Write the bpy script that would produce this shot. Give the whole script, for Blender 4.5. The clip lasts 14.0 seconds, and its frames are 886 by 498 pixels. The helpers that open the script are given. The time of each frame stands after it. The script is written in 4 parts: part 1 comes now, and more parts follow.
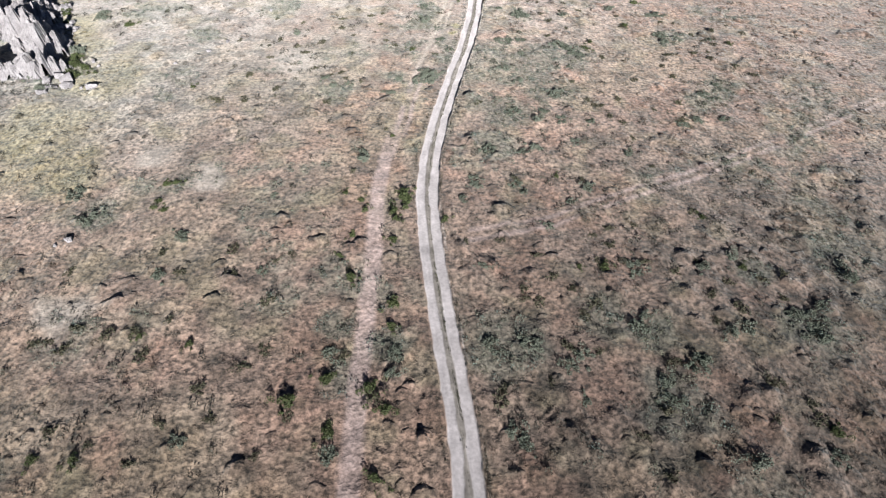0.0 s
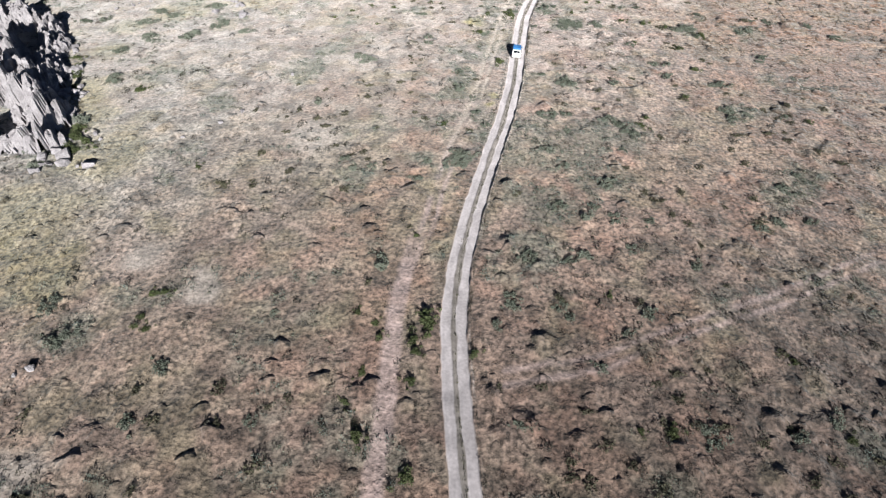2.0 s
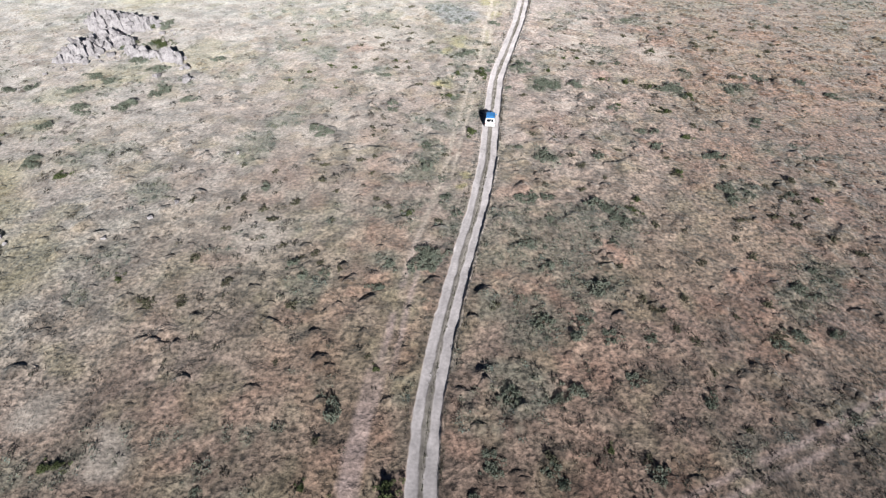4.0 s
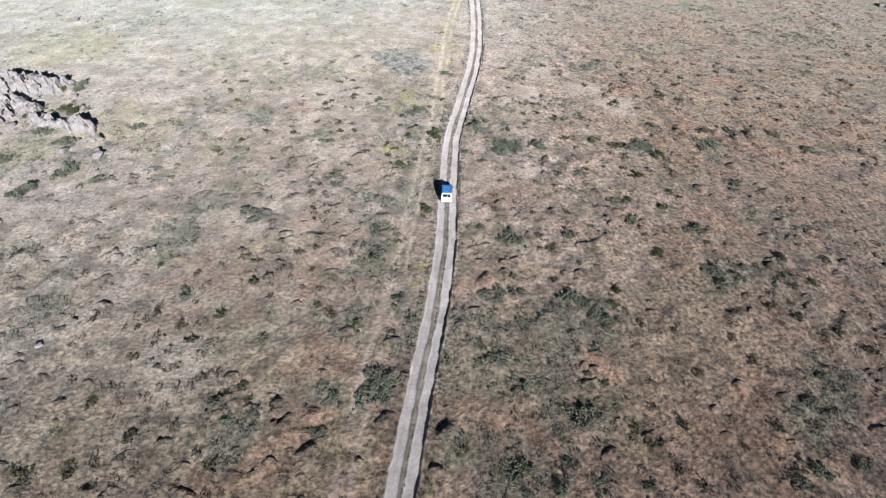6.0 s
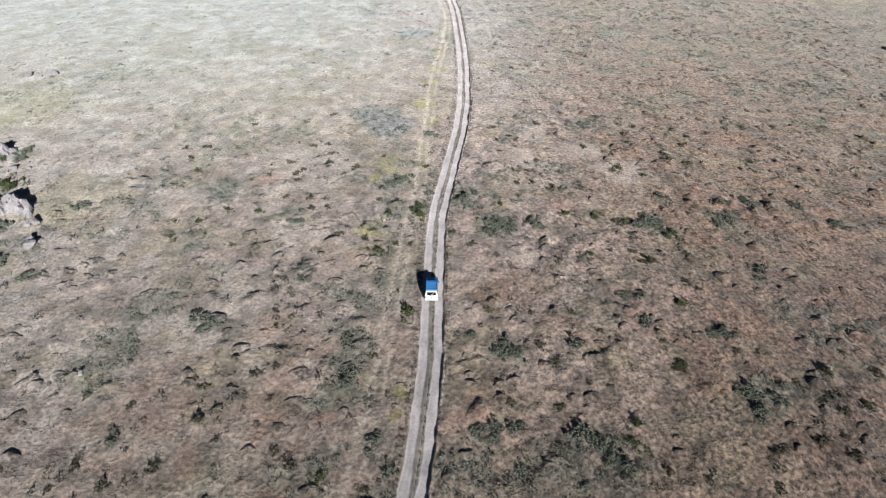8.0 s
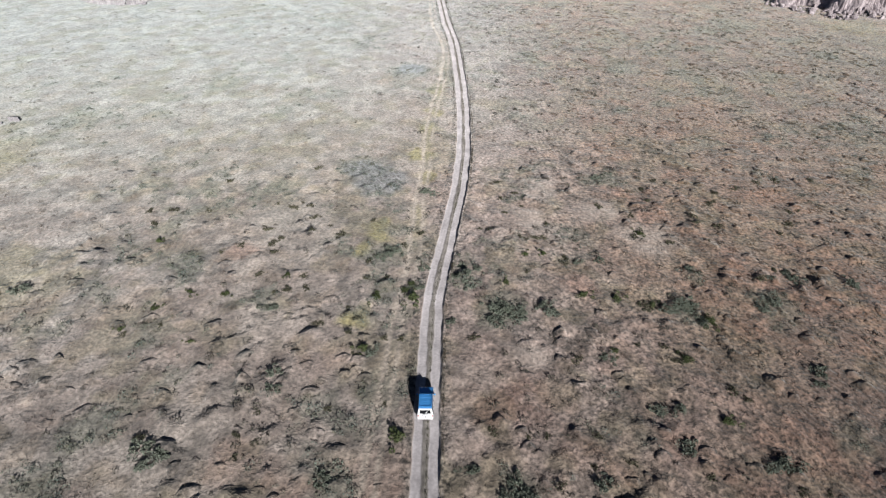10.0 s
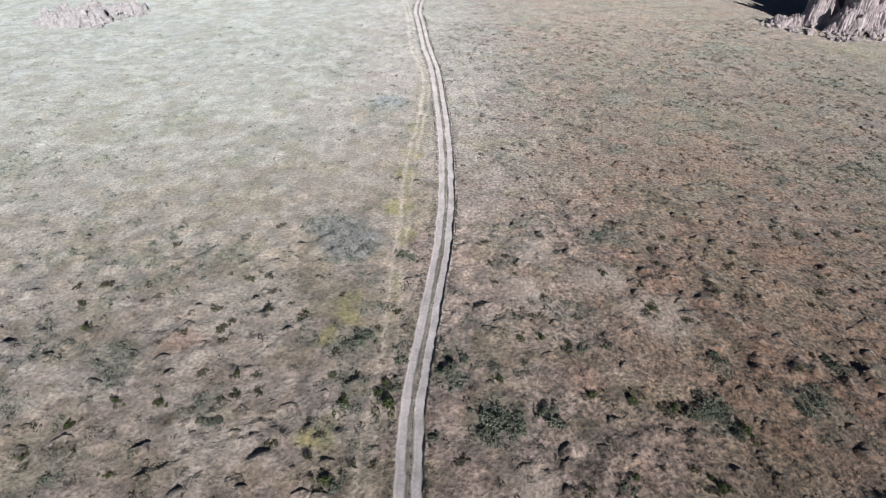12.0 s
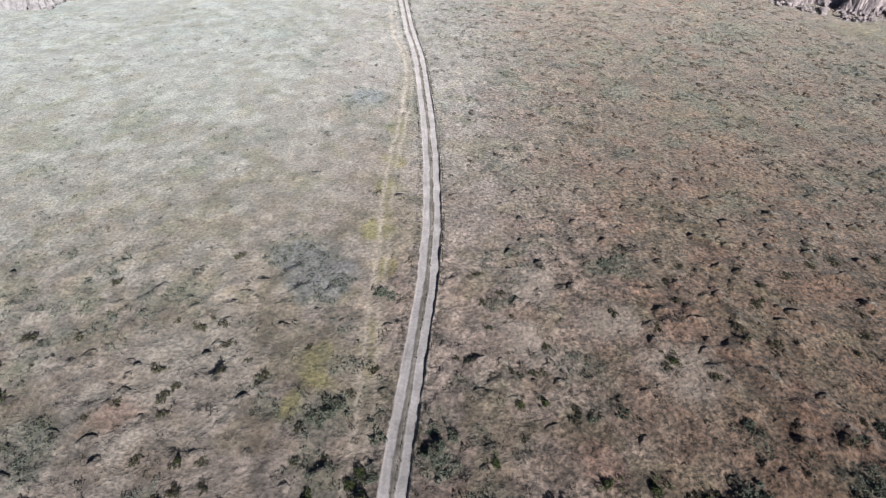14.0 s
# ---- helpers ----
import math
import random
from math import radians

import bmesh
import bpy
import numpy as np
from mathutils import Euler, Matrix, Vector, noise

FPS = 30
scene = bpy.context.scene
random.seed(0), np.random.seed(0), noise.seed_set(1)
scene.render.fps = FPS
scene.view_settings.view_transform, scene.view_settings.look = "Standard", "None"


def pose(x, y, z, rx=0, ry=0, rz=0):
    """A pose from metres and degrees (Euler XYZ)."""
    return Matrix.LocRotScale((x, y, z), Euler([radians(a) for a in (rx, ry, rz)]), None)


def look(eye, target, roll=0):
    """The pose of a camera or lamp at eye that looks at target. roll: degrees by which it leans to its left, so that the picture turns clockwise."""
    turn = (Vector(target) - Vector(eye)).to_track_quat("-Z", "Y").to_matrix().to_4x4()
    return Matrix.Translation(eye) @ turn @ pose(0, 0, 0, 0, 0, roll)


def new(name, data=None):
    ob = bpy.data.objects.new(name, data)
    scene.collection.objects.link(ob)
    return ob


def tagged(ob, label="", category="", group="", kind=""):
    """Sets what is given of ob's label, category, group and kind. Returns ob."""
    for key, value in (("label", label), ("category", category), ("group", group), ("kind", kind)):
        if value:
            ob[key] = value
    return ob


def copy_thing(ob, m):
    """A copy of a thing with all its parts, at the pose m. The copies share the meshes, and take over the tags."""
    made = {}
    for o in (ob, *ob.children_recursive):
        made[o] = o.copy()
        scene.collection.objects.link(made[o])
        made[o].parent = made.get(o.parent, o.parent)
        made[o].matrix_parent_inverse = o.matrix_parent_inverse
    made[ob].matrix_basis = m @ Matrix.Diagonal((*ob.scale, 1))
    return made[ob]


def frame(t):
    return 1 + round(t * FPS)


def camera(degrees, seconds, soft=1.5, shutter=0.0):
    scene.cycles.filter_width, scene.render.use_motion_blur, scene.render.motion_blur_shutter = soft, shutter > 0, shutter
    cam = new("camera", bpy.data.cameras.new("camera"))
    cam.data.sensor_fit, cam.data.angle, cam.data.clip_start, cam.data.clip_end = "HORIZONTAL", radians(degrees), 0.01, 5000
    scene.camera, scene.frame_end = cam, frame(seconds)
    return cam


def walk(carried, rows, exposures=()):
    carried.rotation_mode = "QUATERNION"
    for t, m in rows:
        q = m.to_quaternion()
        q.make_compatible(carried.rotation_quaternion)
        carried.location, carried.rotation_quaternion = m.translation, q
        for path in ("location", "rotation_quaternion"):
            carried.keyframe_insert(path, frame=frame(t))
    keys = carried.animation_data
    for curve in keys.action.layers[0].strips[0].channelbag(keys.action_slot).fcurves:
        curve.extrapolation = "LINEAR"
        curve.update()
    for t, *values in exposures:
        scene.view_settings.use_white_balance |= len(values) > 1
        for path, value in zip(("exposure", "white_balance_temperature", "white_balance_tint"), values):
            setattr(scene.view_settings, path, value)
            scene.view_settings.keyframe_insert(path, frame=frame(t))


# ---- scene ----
cam = camera(74.6, 14.0, soft=1.2)
PATH = [
    (0, (-0.269, 11.42, 53.052), (-0.299, 12.817, 51.621), 1.3),
    (0.5, (-0.533, 16.088, 52.99), (-0.604, 17.497, 51.572), 0.9),
    (1, (-0.774, 20.665, 52.916), (-0.88, 22.084, 51.51), 0.5),
    (1.5, (-0.946, 25.207, 52.85), (-1.077, 26.638, 51.459), 0.1),
    (2, (-1.007, 29.811, 52.825), (-1.148, 31.256, 51.45), -0.0),
    (2.5, (-0.941, 34.49, 52.882), (-1.08, 35.947, 51.519), -0.2),
    (3, (-0.788, 39.108, 53.017), (-0.913, 40.577, 51.666), -0.3),
    (3.2, (-0.743, 40.878, 53.059), (-0.862, 42.354, 51.714), -0.2),
    (5.5, (-0.086, 60.876, 54.192), (-0.069, 62.407, 52.904), 0.4),
    (6, (0.201, 65.134, 54.341), (0.243, 66.674, 53.065), 0.5),
    (6.5, (0.544, 69.434, 54.508), (0.605, 70.984, 53.246), 0.6),
    (7, (0.882, 73.766, 54.725), (0.954, 75.327, 53.478), 0.6),
    (7.5, (1.271, 78.105, 54.96), (1.345, 79.678, 53.727), 0.5),
    (8, (1.663, 82.41, 55.154), (1.735, 83.996, 53.938), 0.3),
    (8.5, (2.113, 86.797, 55.266), (2.18, 88.392, 54.061), 0.1),
    (9, (2.526, 91.074, 55.337), (2.59, 92.677, 54.143), -0.1),
    (9.2, (2.662, 92.775, 55.348), (2.726, 94.381, 54.157), -0.1),
    (11.3, (3.887, 111.316, 55.28), (3.983, 112.942, 54.119), -0.1),
    (11.5, (4.044, 113.057, 55.287), (4.148, 114.683, 54.127), -0.0),
    (12, (4.542, 117.315, 55.369), (4.663, 118.944, 54.215), 0.1),
    (12.5, (5.09, 121.533, 55.484), (5.222, 123.164, 54.334), 0.2),
    (13, (5.609, 125.621, 55.429), (5.751, 127.258, 54.288), 0.2),
    (13.5, (6.106, 129.404, 55.212), (6.254, 131.032, 54.059), 0.2),
    (14, (6.523, 133.349, 54.706), (6.674, 134.921, 53.478), 0.2),
]
walk(cam, [(t, look(eye, target, roll)) for t, eye, target, roll in PATH], exposures=[(0, 0.82), (3, 0.62), (6, 0.52), (9, 0.36), (14, 0.31)])

# the sky and the low sun behind the flight
SUN = Vector((-0.255, 0.903, -0.347))
world = bpy.data.worlds.new("sky")
scene.world = world
world.use_nodes = True
sky = world.node_tree.nodes.new("ShaderNodeTexSky")
sky.sky_type, sky.sun_disc = "NISHITA", False
sky.altitude, sky.air_density, sky.dust_density = 2000, 0.25, 0.15
sky.sun_elevation, sky.sun_rotation = radians(20.3), radians(164.2)
world.node_tree.links.new(sky.outputs[0], world.node_tree.nodes["Background"].inputs[0])
world.node_tree.nodes["Background"].inputs[1].default_value = 0.05
sun = new("sun", bpy.data.lights.new("sun", "SUN"))
sun.data.energy, sun.data.angle, sun.data.color = 5.0, radians(0.5), (1, 0.975, 0.945)
sun.matrix_world = look((0, 0, 0), SUN)


# ---- materials ----
def shader(name, rough=0.9, diffuse=1.0, metal=0.0, spec=0.2, haze_sheen=0.0):
    m = bpy.data.materials.new(name)
    m.use_nodes = True
    p = m.node_tree.nodes["Principled BSDF"]
    p.inputs["Roughness"].default_value = rough
    p.inputs["Metallic"].default_value = metal
    p.inputs["Specular IOR Level"].default_value = spec
    p.inputs["Diffuse Roughness"].default_value = diffuse
    # cool sheen stands in for the veil of haze at shallow angles
    p.inputs["Sheen Weight"].default_value, p.inputs["Sheen Roughness"].default_value = haze_sheen, 0.5
    p.inputs["Sheen Tint"].default_value = (0.84, 0.96, 0.99, 1)
    return m, m.node_tree.nodes, m.node_tree.links, p


def noise_node(nodes, links, where, scale, detail=3.0, rough=0.6):
    n = nodes.new("ShaderNodeTexNoise")
    n.inputs["Scale"].default_value, n.inputs["Detail"].default_value = scale, detail
    n.inputs["Roughness"].default_value = rough
    links.new(where, n.inputs["Vector"])
    return n.outputs["Fac"]


def spread(nodes, links, value, low, high, a=0.3, b=0.7):
    r = nodes.new("ShaderNodeMapRange")
    r.inputs["From Min"].default_value, r.inputs["From Max"].default_value = a, b
    r.inputs["To Min"].default_value, r.inputs["To Max"].default_value = low, high
    links.new(value, r.inputs["Value"])
    return r.outputs["Result"]


def times(nodes, links, a, b):
    n = nodes.new("ShaderNodeMath")
    n.operation = "MULTIPLY"
    links.new(a, n.inputs[0])
    links.new(b, n.inputs[1])
    return n.outputs[0]


def scaled(nodes, links, colour, factor):
    n = nodes.new("ShaderNodeVectorMath")
    n.operation = "SCALE"
    links.new(colour, n.inputs[0])
    links.new(factor, n.inputs["Scale"])
    return n.outputs[0]


def relief(nodes, links, p, height, strength, distance):
    b = nodes.new("ShaderNodeBump")
    b.inputs["Strength"].default_value, b.inputs["Distance"].default_value = strength, distance
    links.new(height, b.inputs["Height"])
    links.new(b.outputs[0], p.inputs["Normal"])


def tinted_soil(name, fine, coarse, low, high, bump, distance, haze_sheen=0.0, clumps=0.0):
    m, nodes, links, p = shader(name, haze_sheen=haze_sheen)
    tint = nodes.new("ShaderNodeAttribute")
    tint.attribute_name = "tint"
    where = nodes.new("ShaderNodeNewGeometry").outputs["Position"]
    a = noise_node(nodes, links, where, fine, 2.5, 0.55)
    b = noise_node(nodes, links, where, coarse, 3.0)
    k = times(nodes, links, spread(nodes, links, a, low, high), spread(nodes, links, b, 0.85, 1.15))
    if clumps:
        c = noise_node(nodes, links, where, 1.5, 3.0, 0.65)
        c = spread(nodes, links, c, 0.35 * clumps, -clumps, 0.42, 0.66)
        grown = nodes.new("ShaderNodeMath")
        grown.operation = "MULTIPLY_ADD"
        links.new(c, grown.inputs[0])
        links.new(tint.outputs["Alpha"], grown.inputs[1])
        grown.inputs[2].default_value = 1.0
        k = times(nodes, links, k, grown.outputs[0])
    links.new(scaled(nodes, links, tint.outputs["Color"], k), p.inputs["Base Color"])
    relief(nodes, links, p, a, bump, distance)
    return m


def tinted_blades(name, low=0.75, high=1.25):
    m, nodes, links, p = shader(name, haze_sheen=0.2)
    tint = nodes.new("ShaderNodeAttribute")
    tint.attribute_name = "tint"
    island = nodes.new("ShaderNodeNewGeometry").outputs["Random Per Island"]
    k = spread(nodes, links, island, low, high, 0, 1)
    links.new(scaled(nodes, links, tint.outputs["Color"], k), p.inputs["Base Color"])
    return m


def plain(name, rgb, rough=0.5, metal=0.0, spec=0.5, vary=0.12, grain=30.0, bump=0.0):
    m, nodes, links, p = shader(name, rough, 0.0, metal, spec)
    where = nodes.new("ShaderNodeTexCoord").outputs["Object"]
    n = noise_node(nodes, links, where, grain, 4.0)
    base = nodes.new("ShaderNodeRGB")
    base.outputs[0].default_value = (*rgb, 1)
    k = spread(nodes, links, n, 1 - vary, 1 + vary)
    links.new(scaled(nodes, links, base.outputs[0], k), p.inputs["Base Color"])
    if bump:
        relief(nodes, links, p, n, bump, 0.05)
    return m


def leafy(name, a, b):
    m, nodes, links, p = shader(name, 0.75)
    g = nodes.new("ShaderNodeNewGeometry")
    o = nodes.new("ShaderNodeObjectInfo")
    add = nodes.new("ShaderNodeMath")
    add.operation = "MULTIPLY_ADD"
    add.inputs[1].default_value = 0.6
    links.new(g.outputs["Random Per Island"], add.inputs[0])
    links.new(times(nodes, links, o.outputs["Random"], spread(nodes, links, o.outputs["Random"], 0.4, 0.4)), add.inputs[2])
    mix = nodes.new("ShaderNodeMix")
    mix.data_type = "RGBA"
    mix.inputs["A"].default_value, mix.inputs["B"].default_value = (*a, 1), (*b, 1)
    links.new(add.outputs[0], mix.inputs["Factor"])
    links.new(mix.outputs["Result"], p.inputs["Base Color"])
    return m


def stone(name, a, b):
    m, nodes, links, p = shader(name, 0.85, 0.6)
    where = nodes.new("ShaderNodeNewGeometry").outputs["Position"]
    big = noise_node(nodes, links, where, 0.7, 5.0, 0.65)
    fine = noise_node(nodes, links, where, 6.0, 5.0, 0.7)
    mix = nodes.new("ShaderNodeMix")
    mix.data_type = "RGBA"
    mix.inputs["A"].default_value, mix.inputs["B"].default_value = (*a, 1), (*b, 1)
    links.new(spread(nodes, links, big, 0, 1, 0.35, 0.65), mix.inputs["Factor"])
    k = times(nodes, links, spread(nodes, links, fine, 0.6, 1.25),
              spread(nodes, links, nodes.new("ShaderNodeObjectInfo").outputs["Random"], 0.8, 1.15, 0, 1))
    links.new(scaled(nodes, links, mix.outputs["Result"], k), p.inputs["Base Color"])
    relief(nodes, links, p, fine, 0.7, 0.3)
    return m


SOIL = tinted_soil("steppe_soil", 2.0, 0.5, 0.64, 1.31, 0.9, 0.2, 0.3, 0.78)
DIRT = tinted_soil("track_dirt", 3.0, 0.4, 0.85, 1.14, 0.25, 0.05)
BLADES = tinted_blades("dry_grass_blades")
LEAVES = leafy("shrub_leaves", (0.035, 0.046, 0.02), (0.115, 0.14, 0.062))
SAGE_LEAVES = leafy("sage_leaves", (0.095, 0.112, 0.086), (0.2, 0.222, 0.18))
SCRUB_LEAVES = leafy("scrub_leaves", (0.04, 0.042, 0.028), (0.14, 0.135, 0.09))
BARK = plain("shrub_bark", (0.12, 0.09, 0.07), 0.9, spec=0.1)
ROCK = stone("weathered_rock", (0.27, 0.255, 0.265), (0.47, 0.448, 0.463))
PINK_ROCK = stone("pinkish_rock", (0.34, 0.29, 0.3), (0.6, 0.53, 0.545))
BLUE = plain("blue_paint", (0.065, 0.30, 0.70), 0.35, vary=0.05)
WHITE = plain("white_paint", (0.78, 0.79, 0.80), 0.35, vary=0.04)
GLASS = plain("dark_glass", (0.012, 0.014, 0.016), 0.08, vary=0.0)
RUBBER = plain("rubber", (0.025, 0.025, 0.025), 0.8, spec=0.2)
STEEL = plain("grey_steel", (0.4, 0.4, 0.4), 0.4, 0.8)
BLACK = plain("black_plastic", (0.03, 0.03, 0.032), 0.6)
RED = plain("red_lens", (0.35, 0.015, 0.01), 0.25)
LAMP = plain("clear_lens", (0.6, 0.6, 0.58), 0.15)


# ---- the lie of the land ----
rng = np.random.default_rng(5)
TABLE = np.random.RandomState(7).rand(256, 256)


def lattice(x, y, size, seed=0):
    u, v = x / size + seed * 17.31 + 500, y / size + seed * 31.77 + 500
    i, j = np.floor(u).astype(int), np.floor(v).astype(int)
    a, b = u - i, v - j
    a, b = a * a * (3 - 2 * a), b * b * (3 - 2 * b)
    i, j, k, l = i & 255, j & 255, (i + 1) & 255, (j + 1) & 255
    return (TABLE[i, j] * (1 - a) + TABLE[k, j] * a) * (1 - b) + (TABLE[i, l] * (1 - a) + TABLE[k, l] * a) * b


def cloud(x, y, size, seed=0, octaves=3):
    c, s = 0.8, 0.6
    total, weight, w = 0, 0, 1.0
    for o in range(octaves):
        total = total + w * lattice(x * c - y * s, x * s + y * c, size, seed + o * 3)
        x, y = x * c - y * s, x * s + y * c
        weight, w, size = weight + w, w * 0.55, size * 0.5
    return total / weight


def smooth(a, b, v):
    t = np.clip((v - a) / (b - a), 0, 1)
    return t * t * (3 - 2 * t)


def course(points):
    """A line across the land: x for any y."""
    ys = np.arange(-100, 900, 0.5)
    xs = np.interp(ys, [p[1] for p in points], [p[0] for p in points])
    k = np.hanning(25)
    xs = np.convolve(np.pad(xs, 12, "edge"), k / k.sum(), "valid")
    return lambda y: np.interp(y, ys, xs)


road_x = course([(3.6, 10), (2.2, 32.2), (1.8, 36.3), (0.8, 42.5), (-0.7, 49.9), (-2.7, 61.9), (-4.1, 73.2), (-4.1, 82.4),
                 (-3.2, 92), (-1.5, 104), (1.0, 119.3), (2.4, 131), (3.1, 145.6), (4.3, 163.5), (8.0, 183.5), (10.5, 197.1),
                 (12.2, 211), (13.6, 230.9), (14.3, 250), (14.4, 262), (14.6, 275), (14.6, 288), (13.9, 300), (13.2, 313), (13.0, 327), (12.7, 342), (12.2, 356), (13.1, 368), (14.7, 380),
                 (19, 450), (60, 800)])
side_x = course([(-8.3, 10), (-8.6, 33), (-9.3, 39.8), (-9.6, 50), (-10.2, 65), (-11.1, 75), (-10.2, 86), (-9, 98), (-8.2, 107),
                 (-6.3, 117), (-4.4, 130), (-3.0, 144), (-1.6, 158), (0.7, 172), (1.3, 180), (2.0, 192), (3.4, 203),
                 (4.2, 218), (7.1, 242), (8.9, 254), (10.4, 266), (10.9, 278), (10.6, 290), (8.6, 304), (8.0, 320), (8.4, 345), (6, 390)])

# patches of plants and bare earth: x, y, radius
SAGE = [(7, 48, 6), (18, 54, 4), (22, 51, 4), (24, 42, 5), (42, 52, 5), (37, 61.5, 3), (50, 67, 4), (-12.7, 51, 3), (-7, 48, 3),
        (-12, 44, 3), (7, 110, 5), (20, 116, 6), (15, 102, 5), (12, 107, 4), (43.6, 102, 5), (42, 125, 3.5), (7, 96, 6),
        (2, 97, 3), (-5, 106, 3), (-21, 100, 4), (-3, 113, 2.5), (-50, 120, 5), (-9, 127, 3.5), (-12, 105, 3)]
SAGE_FAR = [(40, 160, 3.5), (14.4, 160.5, 4.5), (10, 167, 3), (53, 159, 5), (38, 197, 5), (20, 191, 3), (-6, 203, 4), (-3.6, 196, 4),
            (-3, 174, 3), (-20, 165, 3.5), (-35, 173, 4), (0, 260, 8), (-8, 204, 6), (12, 133, 3.5), (13, 113, 7), (20, 115.5, 6),
            (6, 86.7, 5), (15.6, 102, 5), (18, 117, 5), (47, 107, 5), (5, 116, 4), (-7, 133, 4.5), (-35, 143, 5), (-38, 134, 5.5),
            (-48, 68, 4), (110, 300, 10)]
SAGE_FAR += [(91.9, 276.9, 5), (81.6, 276.6, 5), (60.8, 260.6, 5), (74.4, 254.8, 4), (98.7, 296.5, 6), (75.9, 241.6, 4), (124.0, 265.4, 5), (111.4, 250.3, 4), (52.2, 230.9, 3), (79.9, 235.5, 3.5), (94.2, 240.9, 3.5), (61.5, 234.6, 3)]
YELLOW = [(-4.6, 180, 3), (3.6, 200, 3.2), (3.6, 209, 3), (5, 222, 3), (-66, 86, 10), (-76, 120, 8), (-62, 103, 9), (-58, 76, 9),
          (8, 245, 3), (-62, 170, 9), (-75, 160, 8), (-90, 210, 14), (150, 296, 14), (-1.6, 126, 1.3), (-2.1, 122.6, 1.3), (-6, 160.5, 3)]
BARE = [(22, 184, 4), (40, 177, 6), (-35.6, 76, 4), (-44.4, 80, 4), (24, 180, 5), (17, 151.6, 3.5), (-44, 50, 4), (25, 194, 5),
        (34, 186, 5), (-20, 185, 9), (-30, 110, 7)]
RUST = [(-5, 100.4, 3.5), (-14, 102, 4), (-13, 110, 4), (19.5, 108.7, 3), (12, 111.6, 3.5), (4.4, 103.5, 3), (7.3, 61, 5), (28, 41, 6),
        (-16, 45, 5), (-31, 46, 4), (-16, 40, 5), (53, 165, 7), (44, 164, 6), (26, 166, 4), (12, 75, 5), (-8, 90, 3.5),
        (6, 100, 4), (22, 76, 5), (12, 145, 5), (-4, 56, 4)]
RUST += [(-1.6, 133.2, 1.8), (-15.9, 122.5, 2.5), (-9.7, 124.2, 2.5), (-12.4, 109.3, 2), (-13.7, 113.7, 2), (-7, 99.6, 1.8), (-4.5, 96.4, 1.8),
         (4.1, 99.4, 2.5), (10.3, 102.1, 2.2), (12.8, 111.5, 2), (-16.3, 121.7, 2), (10.5, 67.9, 2.5), (12.3, 74.3, 2.5), (-12.5, 68.5, 2),
         (3.9, 54.4, 2), (-4.5, 47.2, 1.5), (7.2, 35.5, 2.5), (25.1, 40.7, 2.5), (-32.1, 33.8, 2.5), (52, 170, 4), (61.4, 174.9, 4),
         (48, 156.8, 3), (27, 167, 2.5), (-26.3, 176.2, 3)]


ASH = [(-6.9, 203.2, 5), (-4.7, 198.4, 5), (1.1, 261.9, 5), (-7.3, 203.1, 4), (-0.4, 261.6, 4)]
YELLOW += [(-75, 124, 5), (-70, 113, 5), (-81, 137, 5), (-70, 104, 4), (-84, 150, 5), (3.8, 207.5, 2.6), (-4.2, 181.3, 2.6), (6.1, 232.1, 2.6), (3.8, 209.9, 2.6), (-6.7, 175.7, 2.6), (-4.5, 182.4, 3)]


def patches(x, y, spots):
    wx, wy = x + 5 * (cloud(x, y, 5, 41) - 0.5), y + 5 * (cloud(x, y, 5, 43) - 0.5)
    m = np.zeros_like(x)
    for cx, cy, r in spots:
        m = np.maximum(m, np.exp(-((wx - cx) ** 2 + (wy - cy) ** 2) / (r * r)))
    return m


def road_offset(x, y):
    return x - road_x(y)


def side_offset(x, y):
    return x - side_x(y)


def wheel_lines(x, y):
    """Old wheel marks that leave the track over the grass."""
    d = (y - np.interp(x, [0, 12, 23.6, 34, 46, 75, 120], [65.5, 68.7, 75, 80, 87, 104.5, 131])) * 0.87
    m = 1.0 * np.exp(-((np.abs(d) - 0.8) / 0.36) ** 2)
    return m * (x > 2) * smooth(0.2, 0.45, cloud(x, y, 4, 77)) * (1 - smooth(90, 130, x))


